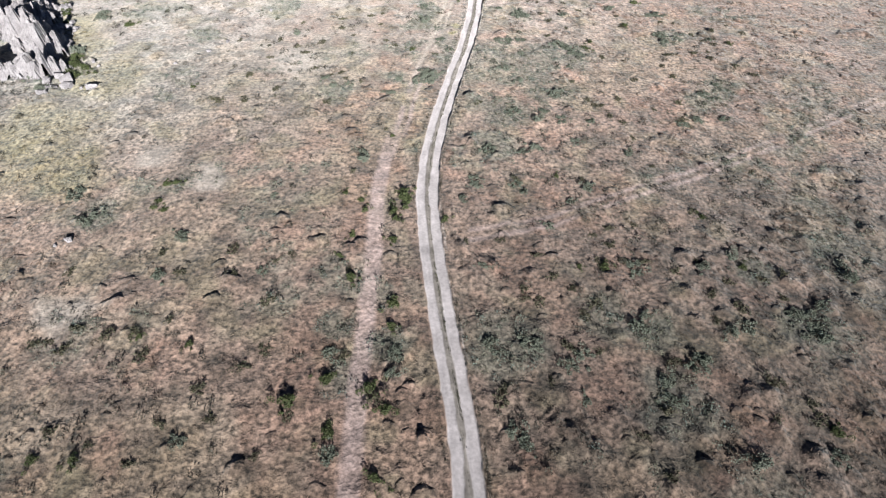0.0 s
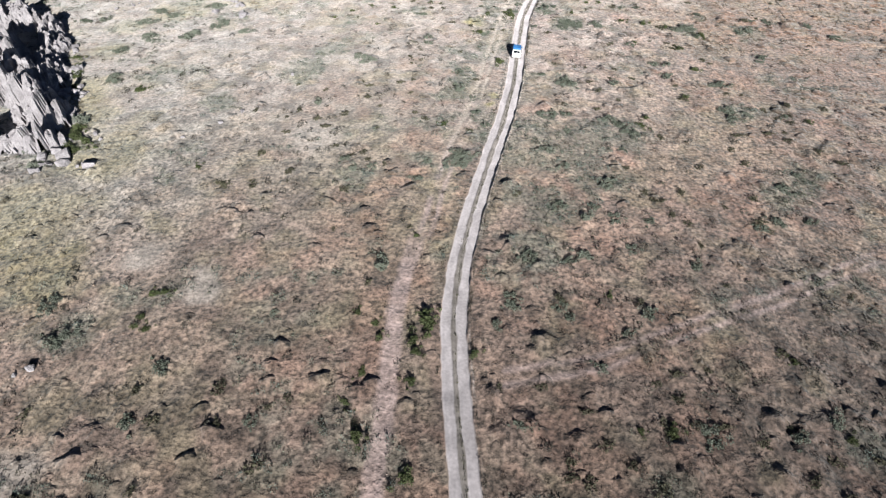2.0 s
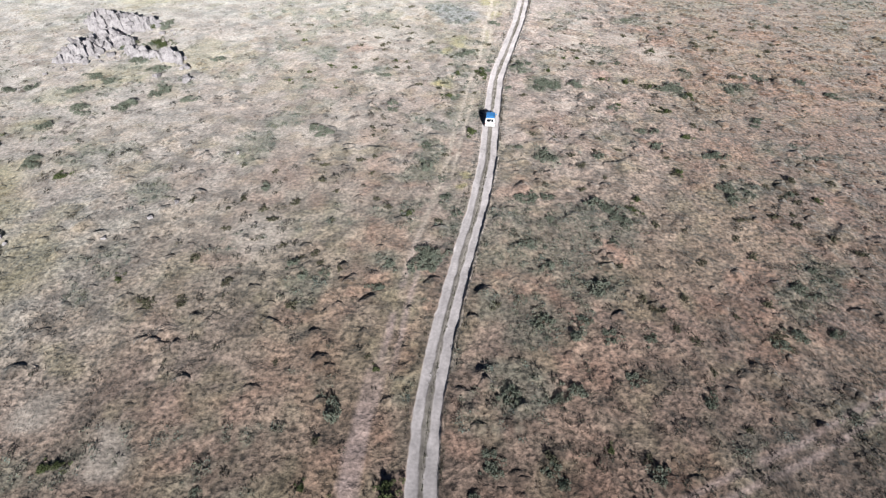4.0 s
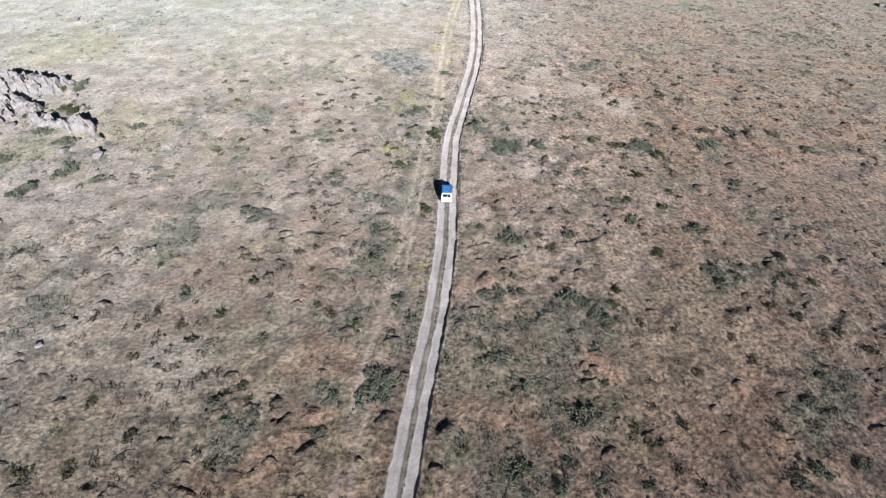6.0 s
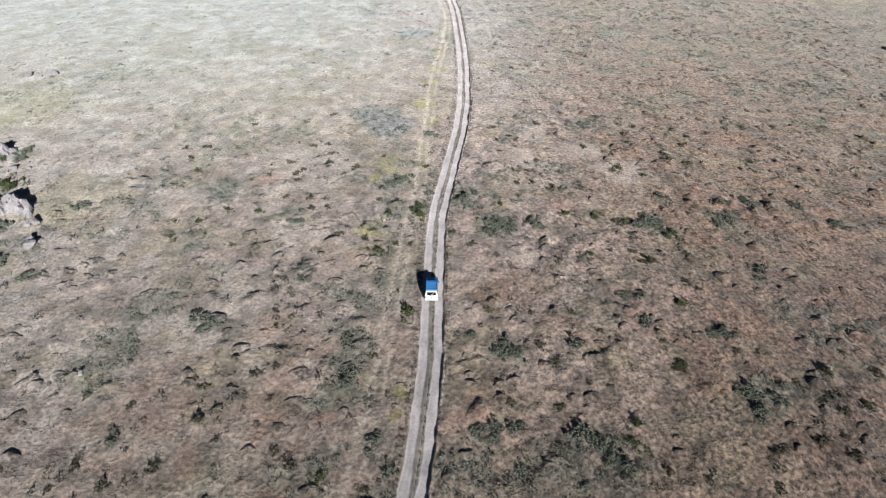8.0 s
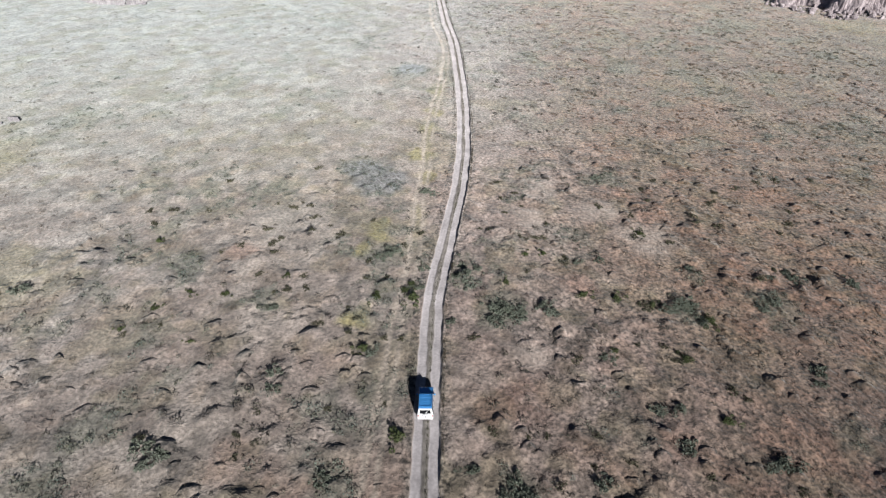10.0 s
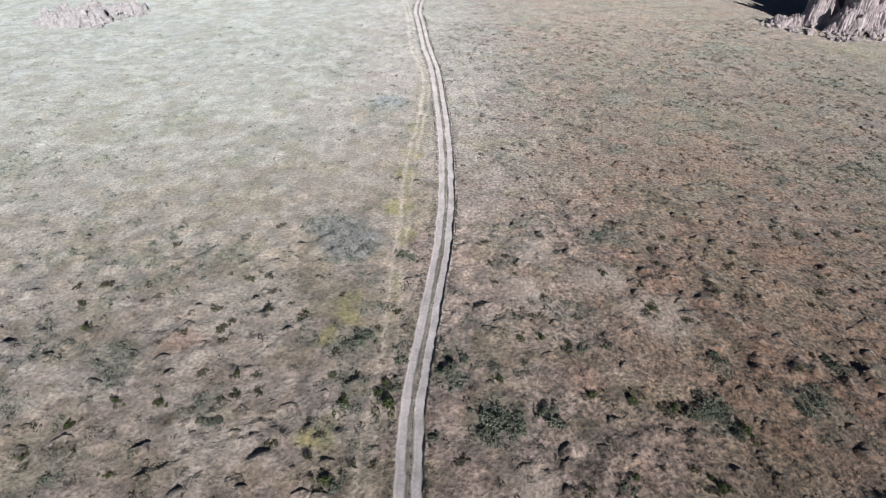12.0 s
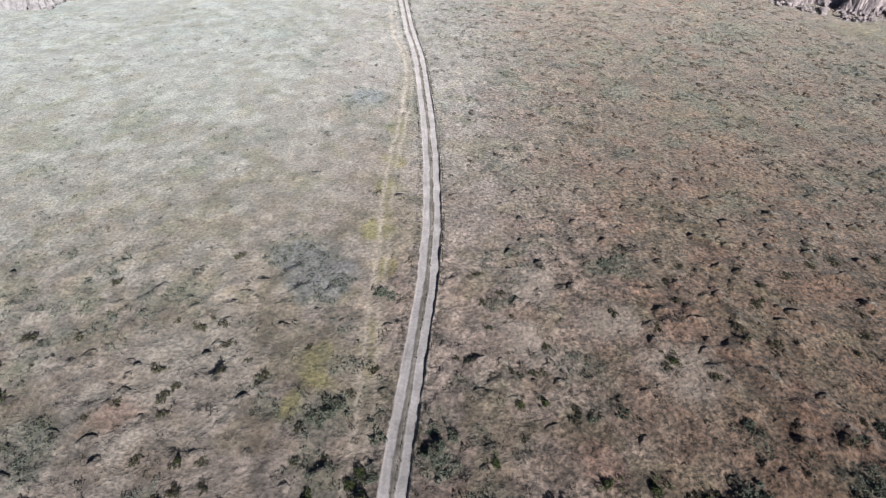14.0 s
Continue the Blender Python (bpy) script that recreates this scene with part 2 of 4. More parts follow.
def cover(x, y):
    """How much of each kind of cover grows at a place."""
    sage = smooth(0.3, 0.75, patches(x, y, SAGE + SAGE_FAR) * (0.45 + 1.0 * cloud(x, y, 2.5, 3)))
    sage = np.maximum(sage, 0.75 * smooth(0.60, 0.72, cloud(x, y, 13, 9)) * smooth(0.4, 0.6, cloud(x, y, 2.5, 4)))
    yellow = smooth(0.25, 0.8, patches(x, y, YELLOW) * (0.5 + cloud(x, y, 3, 13)))
    yellow = yellow * (1 - 0.55 * smooth(-30, -50, x)) * (1 - 0.5 * smooth(60, 110, x))
    bare = smooth(0.3, 0.9, patches(x, y, BARE) * (0.6 + 0.8 * cloud(x, y, 2, 14)))
    rust = 0.52 * smooth(0.2, 0.9, patches(x, y, RUST) * (0.1 + 1.6 * cloud(x, y, 1.8, 15)))
    rust = np.maximum(rust, 0.4 * smooth(0.54, 0.7, cloud(x, y, 7, 19)) * (1 - 0.8 * smooth(115, 170, y) * smooth(45, 15, x)) * smooth(-60, -20, x))
    signed = side_offset(x, y) + 0.7 * (cloud(x, y, 3, 21) - 0.5)
    s = np.abs(signed)
    near = 1 - smooth(80, 95, y)
    worn = near * (1 - smooth(0.75, 1.35, s)) * (0.65 + 0.6 * cloud(x, y, 1.5, 22))
    pair = 1.25 * np.exp(-(signed / 0.42) ** 2) * smooth(0.2, 0.4, cloud(x, y, 6, 23)) + 1.0 * np.exp(-((signed - 1.5) / 0.36) ** 2) * smooth(0.3, 0.45, cloud(x, y, 7, 24))
    worn = np.maximum(worn, np.minimum(1.1, (1 - near) * pair))
    worn = np.maximum(worn, wheel_lines(x, y))
    yellow = np.maximum(yellow, 0.75 * smooth(165, 190, y) * (1 - smooth(255, 280, y)) * np.exp(-((signed - 0.7) / 1.3) ** 2) * smooth(0.4, 0.6, cloud(x, y, 11, 27)))
    return sage, yellow, bare, rust, worn


def land(x, y):
    """Height of the ground."""
    o, s = road_offset(x, y), side_offset(x, y)
    calm = smooth(1.6, 3.0, np.abs(o))
    h = 0.5 * (cloud(x, y, 45, 31) - 0.5) + 0.45 * (cloud(x, y, 7, 33) - 0.5)
    clumped = 0.35 + 0.9 * smooth(0.4, 0.62, cloud(x, y, 12, 94))
    bumps = 1.15 * clumped * smooth(1.4, 2.6, np.abs(s)) * np.maximum(0, cloud(x, y, 1.9, 35, 2) - 0.56) + 0.3 * (cloud(x, y, 1.9, 36, 2) - 0.5)
    h = h + calm * bumps * (1 - 0.5 * smooth(180, 260, y))
    h = h - 0.10 * (1 - smooth(0.6, 1.3, np.abs(s))) * (1 - smooth(80, 95, y))
    h = h - 0.09 * np.exp(-(s / 0.4) ** 2) * smooth(80, 95, y)
    return h


# ground colour from its cover, with backscatter and haze tints laid in by place
def tint_at(x, y):
    sage, yellow, bare, rust, worn = cover(x, y)
    a = smooth(0.35, 0.65, cloud(x, y, 22, 61))[:, None]
    b = smooth(0.3, 0.7, cloud(x, y, 2.6, 62))[:, None]
    c = smooth(0.35, 0.7, cloud(x, y, 6, 63))[:, None]
    col = np.array([0.268, 0.2, 0.162]) * (1 - a) + np.array([0.257, 0.204, 0.148]) * a
    # paler and cooler on the left: bright backscatter and haze put into the colour
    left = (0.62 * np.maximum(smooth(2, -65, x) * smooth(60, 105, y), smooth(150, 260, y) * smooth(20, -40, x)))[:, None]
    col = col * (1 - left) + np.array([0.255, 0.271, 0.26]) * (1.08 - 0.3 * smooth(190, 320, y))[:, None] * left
    # darker to the right, where that backscatter fades: its falloff is in the colour
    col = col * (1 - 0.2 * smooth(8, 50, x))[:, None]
    # paler middle distance: the bright spot opposite the sun painted into the ground
    hot_spot = (0.72 * smooth(88, 145, y) * smooth(50, 15, x))[:, None]
    col = col * (1 - hot_spot) + np.array([0.34, 0.308, 0.288]) * hot_spot
    olive = (0.6 * smooth(0.52, 0.68, cloud(x, y, 5, 66)))[:, None]
    col = col * (1 - olive) + np.array([0.205, 0.185, 0.125]) * olive
    pale = (0.5 * smooth(0.55, 0.7, cloud(x, y, 3.2, 67)))[:, None]
    col = col * (1 - pale) + np.array([0.30, 0.25, 0.20]) * pale
    dark = smooth(0.5, 0.66, cloud(x, y, 2.1, 64))[:, None]
    # weaker mottling far off on the left: smoothing by haze painted into the tone
    rough = (0.4 - 0.25 * smooth(170, 250, y) * smooth(40, 0, x) + 0.14 * smooth(0, 15, x) * (1 - smooth(75, 100, y)))[:, None]
    col = col * (0.85 + 0.3 * b) * (1 - rough * dark)
    col = col * (1 - 0.35 * c) + np.array([0.21, 0.165, 0.145]) * 0.35 * c
    ash = smooth(0.3, 0.8, patches(x, y, ASH) * (0.5 + cloud(x, y, 2.5, 17)))
    for m, rgb in ((yellow, (0.24, 0.217, 0.105)), (rust, (0.275, 0.167, 0.128)), (0.75 * sage, (0.165, 0.17, 0.14)),
                   (bare, (0.31, 0.28, 0.252)), (0.85 * ash, (0.205, 0.21, 0.222))):
        m = np.minimum(1, 0.85 * m)[:, None]
        col = col * (1 - m) + np.array(rgb) * (0.85 + 0.3 * b) * m
    tawny = (smooth(22, 70, x) * smooth(115, 165, y))[:, None]
    green = (smooth(10, -30, x) * smooth(165, 235, y))[:, None]
    col = col * (1 + tawny * np.array([0.06, -0.01, -0.11])) * (1 + green * np.array([-0.05, 0.015, 0.0]))
    # distant ground less red and bluer: the colour of haze painted in
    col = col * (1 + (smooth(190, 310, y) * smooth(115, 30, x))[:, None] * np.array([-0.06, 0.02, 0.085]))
    col = col * (1 + (smooth(0, 12, x) * smooth(75, 100, y) * (1 - smooth(185, 230, y)))[:, None] * np.array([0.03, -0.022, -0.03]))
    far = smooth(92, 120, y)[:, None]
    m = np.minimum(1, 0.85 * worn)[:, None]
    col = col * (1 - m) + (np.array([0.375, 0.302, 0.288]) * (1 - far) + np.array([0.37, 0.325, 0.278]) * far) * (0.85 + 0.3 * b) * m
    # two stretches of the right side are toned darker
    right_tone = 0.25 * smooth(2, 9, x) * (1 - smooth(58, 92, y)) + 0.12 * smooth(22, 60, x) * smooth(85, 150, y) * (1 - smooth(260, 340, y))
    return col * np.array([1.045, 1.015, 1.005]) * (1 - right_tone)[:, None]


def grown_at(x, y):
    """How clumpy the turf is: worn and bare earth is smoother."""
    sage, yellow, bare, rust, worn = cover(x, y)
    return ((1 - 0.75 * np.clip(np.maximum(bare, worn), 0, 1)) * (1 - 0.75 * smooth(80, 150, y) * smooth(40, -10, x)))[:, None]


def sheet(name, co, faces, mat, tint=None):
    co, faces = np.asarray(co, np.float32), np.asarray(faces, np.int32)
    me = bpy.data.meshes.new(name)
    me.vertices.add(len(co))
    me.vertices.foreach_set("co", co.ravel())
    me.loops.add(faces.size)
    me.loops.foreach_set("vertex_index", faces.ravel())
    me.polygons.add(len(faces))
    me.polygons.foreach_set("loop_start", np.arange(0, faces.size, faces.shape[1], dtype=np.int32))
    me.update(calc_edges=True)
    if tint is not None:
        rgba = np.ones((len(co), 4), np.float32)
        rgba[:, :tint.shape[1]] = tint
        me.color_attributes.new("tint", "FLOAT_COLOR", "POINT").data.foreach_set("color", rgba.ravel())
    me.materials.append(mat)
    return new(name, me)


def grid_faces(rows, cols):
    i = np.arange(rows * cols).reshape(rows, cols)
    return np.stack([i[:-1, :-1], i[:-1, 1:], i[1:, 1:], i[1:, :-1]], -1).reshape(-1, 4)


def steps(*runs):
    """Coordinates with their own spacing in each run (start, end, step), and widening steps out to the horizon."""
    v = np.concatenate([np.arange(a, b, s) for a, b, s in runs] + [[runs[-1][1]]])
    far = np.cumsum(1.35 ** np.arange(1, 23) * 1.5)
    return np.concatenate([v[0] - far[::-1], v, v[-1] + far])


gx = steps((-240, -165, 3), (-165, -60, 1.2), (-60, -14, 0.6), (-14, 18, 0.4), (18, 60, 0.5), (60, 180, 1.2), (180, 260, 3))
gy = steps((-70, 20, 2), (20, 215, 0.5), (215, 400, 1.1))
X, Y = (v.ravel() for v in np.meshgrid(gx, gy))
bed = 0.45 * (1 - smooth(1.9, 2.4, np.abs(road_offset(X, Y))))
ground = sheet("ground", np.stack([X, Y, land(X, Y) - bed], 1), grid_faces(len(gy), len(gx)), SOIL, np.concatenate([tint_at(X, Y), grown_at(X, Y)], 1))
ground.data.polygons.foreach_set("use_smooth", np.ones(len(ground.data.polygons), bool))
tagged(ground, "dry steppe ground with patchy straw-brown grass cover", "ground", kind="structure")

# the road: two worn wheel tracks with a grassy strip between
OFF = np.array([0, 0.1, 0.2, 0.3, 0.38, 0.46, 0.56, 0.7, 0.95, 1.2, 1.35, 1.45, 1.55, 1.65, 1.75, 1.85, 1.95, 2.1, 2.3, 2.6, 3.0])
OFF = np.concatenate([-OFF[:0:-1], OFF])
ry = np.arange(0, 520, 0.45)
O, RY = (v.ravel() for v in np.meshgrid(OFF, ry))
RX = road_x(RY) + O
side = np.sign(O)
rim = np.where(O < 0, 1.5, 1.55) + 0.22 * (cloud(side * 9, RY, 2.2, 71) - 0.5) + 0.16 * (cloud(side * 9, RY, 0.9, 72, 1) - 0.5)
strip = 0.09 + 0.42 * cloud(RX * 0, RY, 2.4, 74) + 0.12 * (cloud(side * 5, RY, 0.9, 70, 1) - 0.5)
mid = np.abs(O + 0.16 * (cloud(RX * 0, RY, 5, 75) - 0.5))
inside = 1 - smooth(rim - 0.12, rim + 0.08, np.abs(O))
rut = inside * smooth(strip - 0.04, strip + 0.12, mid)
RZ = land(RX, RY) + 0.02 - np.where(O > 0, 0.13, 0.04) * inside - 0.07 * rut
RZ = RZ + (side > 0) * 0.13 * np.exp(-((np.abs(O) - rim - 0.2) / 0.16) ** 2) * (0.1 + 1.1 * smooth(0.35, 0.75, lattice(RX * 0, RY, 2.7, 76)) + 0.6 * smooth(0.5, 0.8, lattice(RX * 0, RY, 0.9, 79)))
RZ = RZ - 0.07 * smooth(2.6, 3.0, np.abs(O)) + 0.012 * inside * (cloud(RX, RY, 1.6, 72) - 0.5)
track = (inside * smooth(strip - 0.06, strip + 0.12, mid))[:, None]
k = ((0.84 + 0.32 * cloud(RX, RY, 2.5, 73)) * (0.88 + 0.24 * lattice(O, RY / 9, 0.22, 78)))[:, None]
middle = (inside[:, None] * (1 - track)) * np.array([0.215, 0.198, 0.185]) * (0.6 + 0.8 * cloud(RX, RY, 0.8, 77, 2))[:, None] * k
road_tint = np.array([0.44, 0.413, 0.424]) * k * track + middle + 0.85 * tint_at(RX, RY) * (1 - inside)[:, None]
lip = ((O > 0) * 0.55 * np.exp(-((O - rim - 0.3) / 0.12) ** 2) * smooth(0.35, 0.6, cloud(RX * 0, RY, 5, 69)))[:, None]
road_tint = road_tint * (1 - lip) + np.array([0.36, 0.325, 0.31]) * lip
road = sheet("road", np.stack([RX, RY, RZ], 1), grid_faces(len(ry), len(OFF)), DIRT, road_tint)
road.data.materials.append(SOIL)
row = (np.abs(OFF[:-1] + OFF[1:]) / 2 > 1.5).astype(np.int32)
road.data.polygons.foreach_set("material_index", np.tile(row, len(ry) - 1))
tagged(road, "pale dusty two-track dirt road with grassy middle", "road", kind="structure")


# ---- plants ----
def blades(x, y, z, tint, count, radius, height, width, lean=0.35):
    """Tufts of tapering blades: corners, triangles, colours."""
    n = len(x)
    a, r = rng.uniform(0, 2 * np.pi, (n, count)), radius[:, None] * np.sqrt(rng.uniform(0, 1, (n, count)))
    bx, by = x[:, None] + r * np.cos(a), y[:, None] + r * np.sin(a)
    h = height[:, None] * rng.uniform(0.55, 1.1, (n, count))
    out = lean * h * rng.uniform(0.3, 1.3, (n, count))
    w = width[:, None] * rng.uniform(0.6, 1.3, (n, count))
    t = rng.uniform(0, 2 * np.pi, (n, count))
    wx, wy = w * np.cos(t), w * np.sin(t)
    zb = z[:, None] - 0.03
    co = np.stack([np.stack([bx - wx, by - wy, zb + 0 * bx], -1), np.stack([bx + wx, by + wy, zb + 0 * bx], -1),
                   np.stack([bx + out * np.cos(a), by + out * np.sin(a), zb + h], -1)], 2)
    co = co.reshape(-1, 3)
    return co, np.arange(len(co)).reshape(-1, 3), np.repeat(tint, count * 3, axis=0)


def leaf_domes(x, y, z, tint, count, radius, height, size):
    """Domes of small leaves."""
    n = len(x)
    a, e = rng.uniform(0, 2 * np.pi, (n, count)), np.arcsin(rng.uniform(0.02, 1, (n, count)))
    k = rng.uniform(0.7, 1.1, (n, count))
    R, Hh = radius[:, None] * k, height[:, None] * k
    p = np.stack([x[:, None] + R * np.cos(e) * np.cos(a), y[:, None] + R * np.cos(e) * np.sin(a), z[:, None] + Hh * np.sin(e)], -1)
    u, v = rng.normal(0, 1, (n, count, 3)), rng.normal(0, 1, (n, count, 3))
    u, v = (q / np.linalg.norm(q, axis=-1, keepdims=True) * size[:, None, None] for q in (u, v))
    co = np.stack([p - u, p + u, p + v], 2).reshape(-1, 3)
    return co, np.arange(len(co)).reshape(-1, 3), np.repeat(tint, count * 3, axis=0)


def seen_land(x, y):
    """The stretch of country that the flight looks over."""
    left, right = -50 - 0.5 * np.clip(y - 25, 0, 225), 50 + 0.5 * np.clip(y - 25, 0, 300)
    return (x > left) & (x < right)


def off_tracks(x, y, margin=1.85):
    return np.abs(road_offset(x, y)) > margin + 0.3 * (lattice(x, y, 1.1, 81) - 0.5)


def grass(name, label, x0, x1, y0, y1, per_m2, count, r, h, w, hole=None):
    n = int((x1 - x0) * (y1 - y0) * per_m2)
    x, y = rng.uniform(x0, x1, n), rng.uniform(y0, y1, n)
    keep = seen_land(x, y) & off_tracks(x, y)
    if hole:
        keep &= ~((x > hole[0]) & (x < hole[1]) & (y > hole[2]) & (y < hole[3]))
    x, y = x[keep], y[keep]
    sage, yellow, bare, rust, worn = cover(x, y)
    thick = 0.35 + 0.9 * cloud(x, y, 1.6, 85)
    keep = rng.uniform(0, 1, len(x)) < thick * (1 - 0.85 * np.maximum(bare, worn))
    x, y = x[keep], y[keep]
    n = len(x)
    size = rng.uniform(0.6, 1.25, n) * (0.6 + 0.8 * cloud(x, y, 2.2, 86))
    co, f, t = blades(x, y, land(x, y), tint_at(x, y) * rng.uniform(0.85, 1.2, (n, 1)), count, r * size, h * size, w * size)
    return tagged(sheet(name, co, f, BLADES, t), label, "grass", kind="stuff")


NEAR = (-47, 55, 25, 205)
grass("dry_grass", "short dry straw-brown steppe grass tufts", *NEAR, 11, 4, 0.13, 0.1, 0.045)
grass("distant_dry_grass", "pale dry grass tufts over the open steppe", -165, 190, 20, 400, 2.3, 3, 0.22, 0.17, 0.08, hole=NEAR)

def hummocks(x, y, radius, height):
    """Low turf mounds, gentle towards the weather and steep in the lee: corners, quads."""
    n, seg = len(x), 9
    rings = np.array([1.0, 0.8, 0.52, 0.2])
    lift = np.array([-0.12, 0.42, 0.86, 1.0])
    a = np.linspace(0, 2 * np.pi, seg, endpoint=False)
    wave = 1 + 0.6 * (rng.uniform(0, 1, (n, 1, seg)) - 0.5)
    turn = rng.normal(0.25, 0.45, (n, 1, 1))
    r = radius[:, None, None] * rings[None, :, None] * wave
    ex, ey = r * np.cos(a) * 1.15, r * np.sin(a) * np.where(np.sin(a) > 0, 0.62, 1.3)
    px = x[:, None, None] + ex * np.cos(turn) - ey * np.sin(turn)
    py = y[:, None, None] + ex * np.sin(turn) + ey * np.cos(turn)
    pz = land(px.ravel(), py.ravel()).reshape(px.shape) + height[:, None, None] * lift[None, :, None] * (0.8 + 0.4 * rng.uniform(0, 1, (n, 4, seg)))
    co = np.stack([px, py, pz], -1).reshape(-1, 3)
    k = np.arange(seg)
    quad = np.concatenate([np.stack([i * seg + k, i * seg + (k + 1) % seg, (i + 1) * seg + (k + 1) % seg, (i + 1) * seg + k], -1) for i in range(3)]
                          + [np.array([[27 + i, 27 + i + 1, 35 - i - 1, 35 - i] for i in range(4)])])
    return co, (np.arange(n)[:, None, None] * 36 + quad[None]).reshape(-1, 4)


n = 6500
x, y = rng.uniform(-110, 140, n), rng.uniform(25, 340, n)
keep = seen_land(x, y) & off_tracks(x, y, 2.9) & (rng.uniform(0, 1, n) < 0.25 + 1.0 * smooth(0.42, 0.62, cloud(x, y, 12, 94)) + 0.3 * smooth(10, 50, x))
keep &= (np.abs(side_offset(x, y)) > 1.6) & (rng.uniform(0, 1, n) > 0.85 * smooth(150, 210, y) * smooth(35, 0, x))
x, y = x[keep], y[keep]
size = 0.42 + 0.75 * rng.uniform(0, 1, len(x)) ** 2
size = size * (1 - 0.3 * smooth(0, 8, x) * (1 - smooth(80, 110, y)))
tall = size * rng.uniform(0.14, 0.29, len(x))
co, f = hummocks(x, y, size, tall)
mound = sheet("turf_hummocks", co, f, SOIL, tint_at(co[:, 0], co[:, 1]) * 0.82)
mound.data.polygons.foreach_set("use_smooth", np.ones(len(mound.data.polygons), bool))
tagged(mound, "small grassy turf hummocks casting short shadows", "hummocks", kind="stuff")
m2 = 5
hx = np.repeat(x, m2) + rng.normal(0, 0.4, len(x) * m2) * np.repeat(size, m2)
hy = np.repeat(y, m2) + rng.normal(0.0, 0.3, len(x) * m2) * np.repeat(size, m2)
hz = land(hx, hy) + np.repeat(tall, m2) * 0.7
co, f, t = blades(hx, hy, hz, tint_at(hx, hy) * 0.9, 7, np.full(len(hx), 0.15), np.full(len(hx), 0.14), np.full(len(hx), 0.022))
tagged(sheet("hummock_grass", co, f, BLADES, t), "dry grass growing on the turf hummocks", "grass", kind="stuff")

# tussocks and low sage cushions too many to count
n = 7000
x, y = rng.uniform(-110, 130, n), rng.uniform(25, 330, n)
keep = seen_land(x, y) & off_tracks(x, y, 2.2) & (rng.uniform(0, 1, n) < 0.25 + 0.9 * smooth(0.4, 0.65, cloud(x, y, 9, 91)))
x, y = x[keep], y[keep]
size = rng.uniform(0.25, 0.6, len(x)) ** 1.0
co, f, t = blades(x, y, land(x, y), tint_at(x, y) * rng.uniform(0.6, 1.0, (len(x), 1)), 42, size * 0.8, size * 0.5, size * 0.06, 0.5)
tagged(sheet("grass_tussocks", co, f, BLADES, t), "rough brown grass tussocks standing above the turf", "grass", kind="stuff")

n = 9600
x, y = rng.uniform(-110, 130, n), rng.uniform(25, 330, n)
x[9000:], y[9000:] = rng.uniform(5, 55, n - 9000), rng.uniform(28, 90, n - 9000)
keep = seen_land(x, y) & off_tracks(x, y, 2.4) & (rng.uniform(0, 1, n) < 0.15 + 0.9 * smooth(0.45, 0.65, cloud(x, y, 11, 93)) - 0.1 * smooth(180, 250, y) - 0.95 * smooth(130, 200, y) * smooth(30, 0, x))
x, y = x[keep], y[keep]
size = rng.uniform(0.22, 0.62, len(x))
tone = np.array([0.08, 0.074, 0.056]) * rng.uniform(0.4, 1.3, (len(x), 1))
co, f, t = leaf_domes(x, y, land(x, y) - 0.03, tone, 26, size, size * 0.9, size * 0.26)
tagged(sheet("low_scrub", co, f, BLADES, t), "small dark brushy scrub scattered over the steppe", "scrub", kind="stuff")

n = 170000
x, y = rng.uniform(-110, 130, n), rng.uniform(25, 300, n)
sage = cover(x, y)[0]
keep = seen_land(x, y) & off_tracks(x, y, 2.0) & (rng.uniform(0, 1, n) < 0.5 * sage * (1 - 0.7 * smooth(190, 240, y)))
x, y = x[keep], y[keep]
size = rng.uniform(0.22, 0.62, len(x))
tone = np.array([0.14, 0.157, 0.125]) * rng.uniform(0.7, 1.3, (len(x), 1)) * (1 + 0.15 * rng.uniform(-1, 1, (len(x), 1)) * np.array([1, 0.1, -0.6]))
co, f, t = leaf_domes(x, y, land(x, y), tone, 22, size, size * 0.6, size * 0.22)
tagged(sheet("sage_cushions", co, f, BLADES, t), "low grey-green sagebrush cushions in drifts", "sagebrush", kind="stuff")

ny = rng.uniform(20, 390, 5200)
nx = road_x(ny) + rng.normal(0, 0.11, len(ny))
keep = rng.uniform(0, 1, len(ny)) < 0.2 + 1.0 * smooth(0.35, 0.6, lattice(nx * 0, ny, 4, 95))
nx, ny = nx[keep], ny[keep]
size = rng.uniform(0.5, 1.1, len(nx))
tone = np.array([0.12, 0.115, 0.08]) * rng.uniform(0.5, 1.3, (len(nx), 1))
nz = land(nx, ny) - 0.12
co, f, t = blades(nx, ny, nz, tone, 8, 0.13 * size, 0.24 * size, 0.035 * size, 0.5)
tagged(sheet("road_grass", co, f, BLADES, t), "sparse weeds along the middle of the dirt road", "grass", kind="stuff")

ny = rng.uniform(20, 390, 5000)
nx = road_x(ny) + rng.choice([-1.05, 1, 1, 1], len(ny)) * rng.normal(1.9, 0.1, len(ny))
size = rng.uniform(0.5, 1.2, len(nx)) * (0.4 + 1.0 * lattice(nx, ny, 3, 97))
tone = np.array([0.12, 0.10, 0.075]) * rng.uniform(0.5, 1.2, (len(nx), 1))
co, f, t = blades(nx, ny, land(nx, ny), tone, 9, 0.12 * size, 0.26 * size, 0.03 * size, 0.25)
tagged(sheet("verge_grass", co, f, BLADES, t), "dark taller grass along the road's verges", "grass", kind="stuff")


def floor_at(x, y):
    return float(land(np.array([x]), np.array([y]))[0])


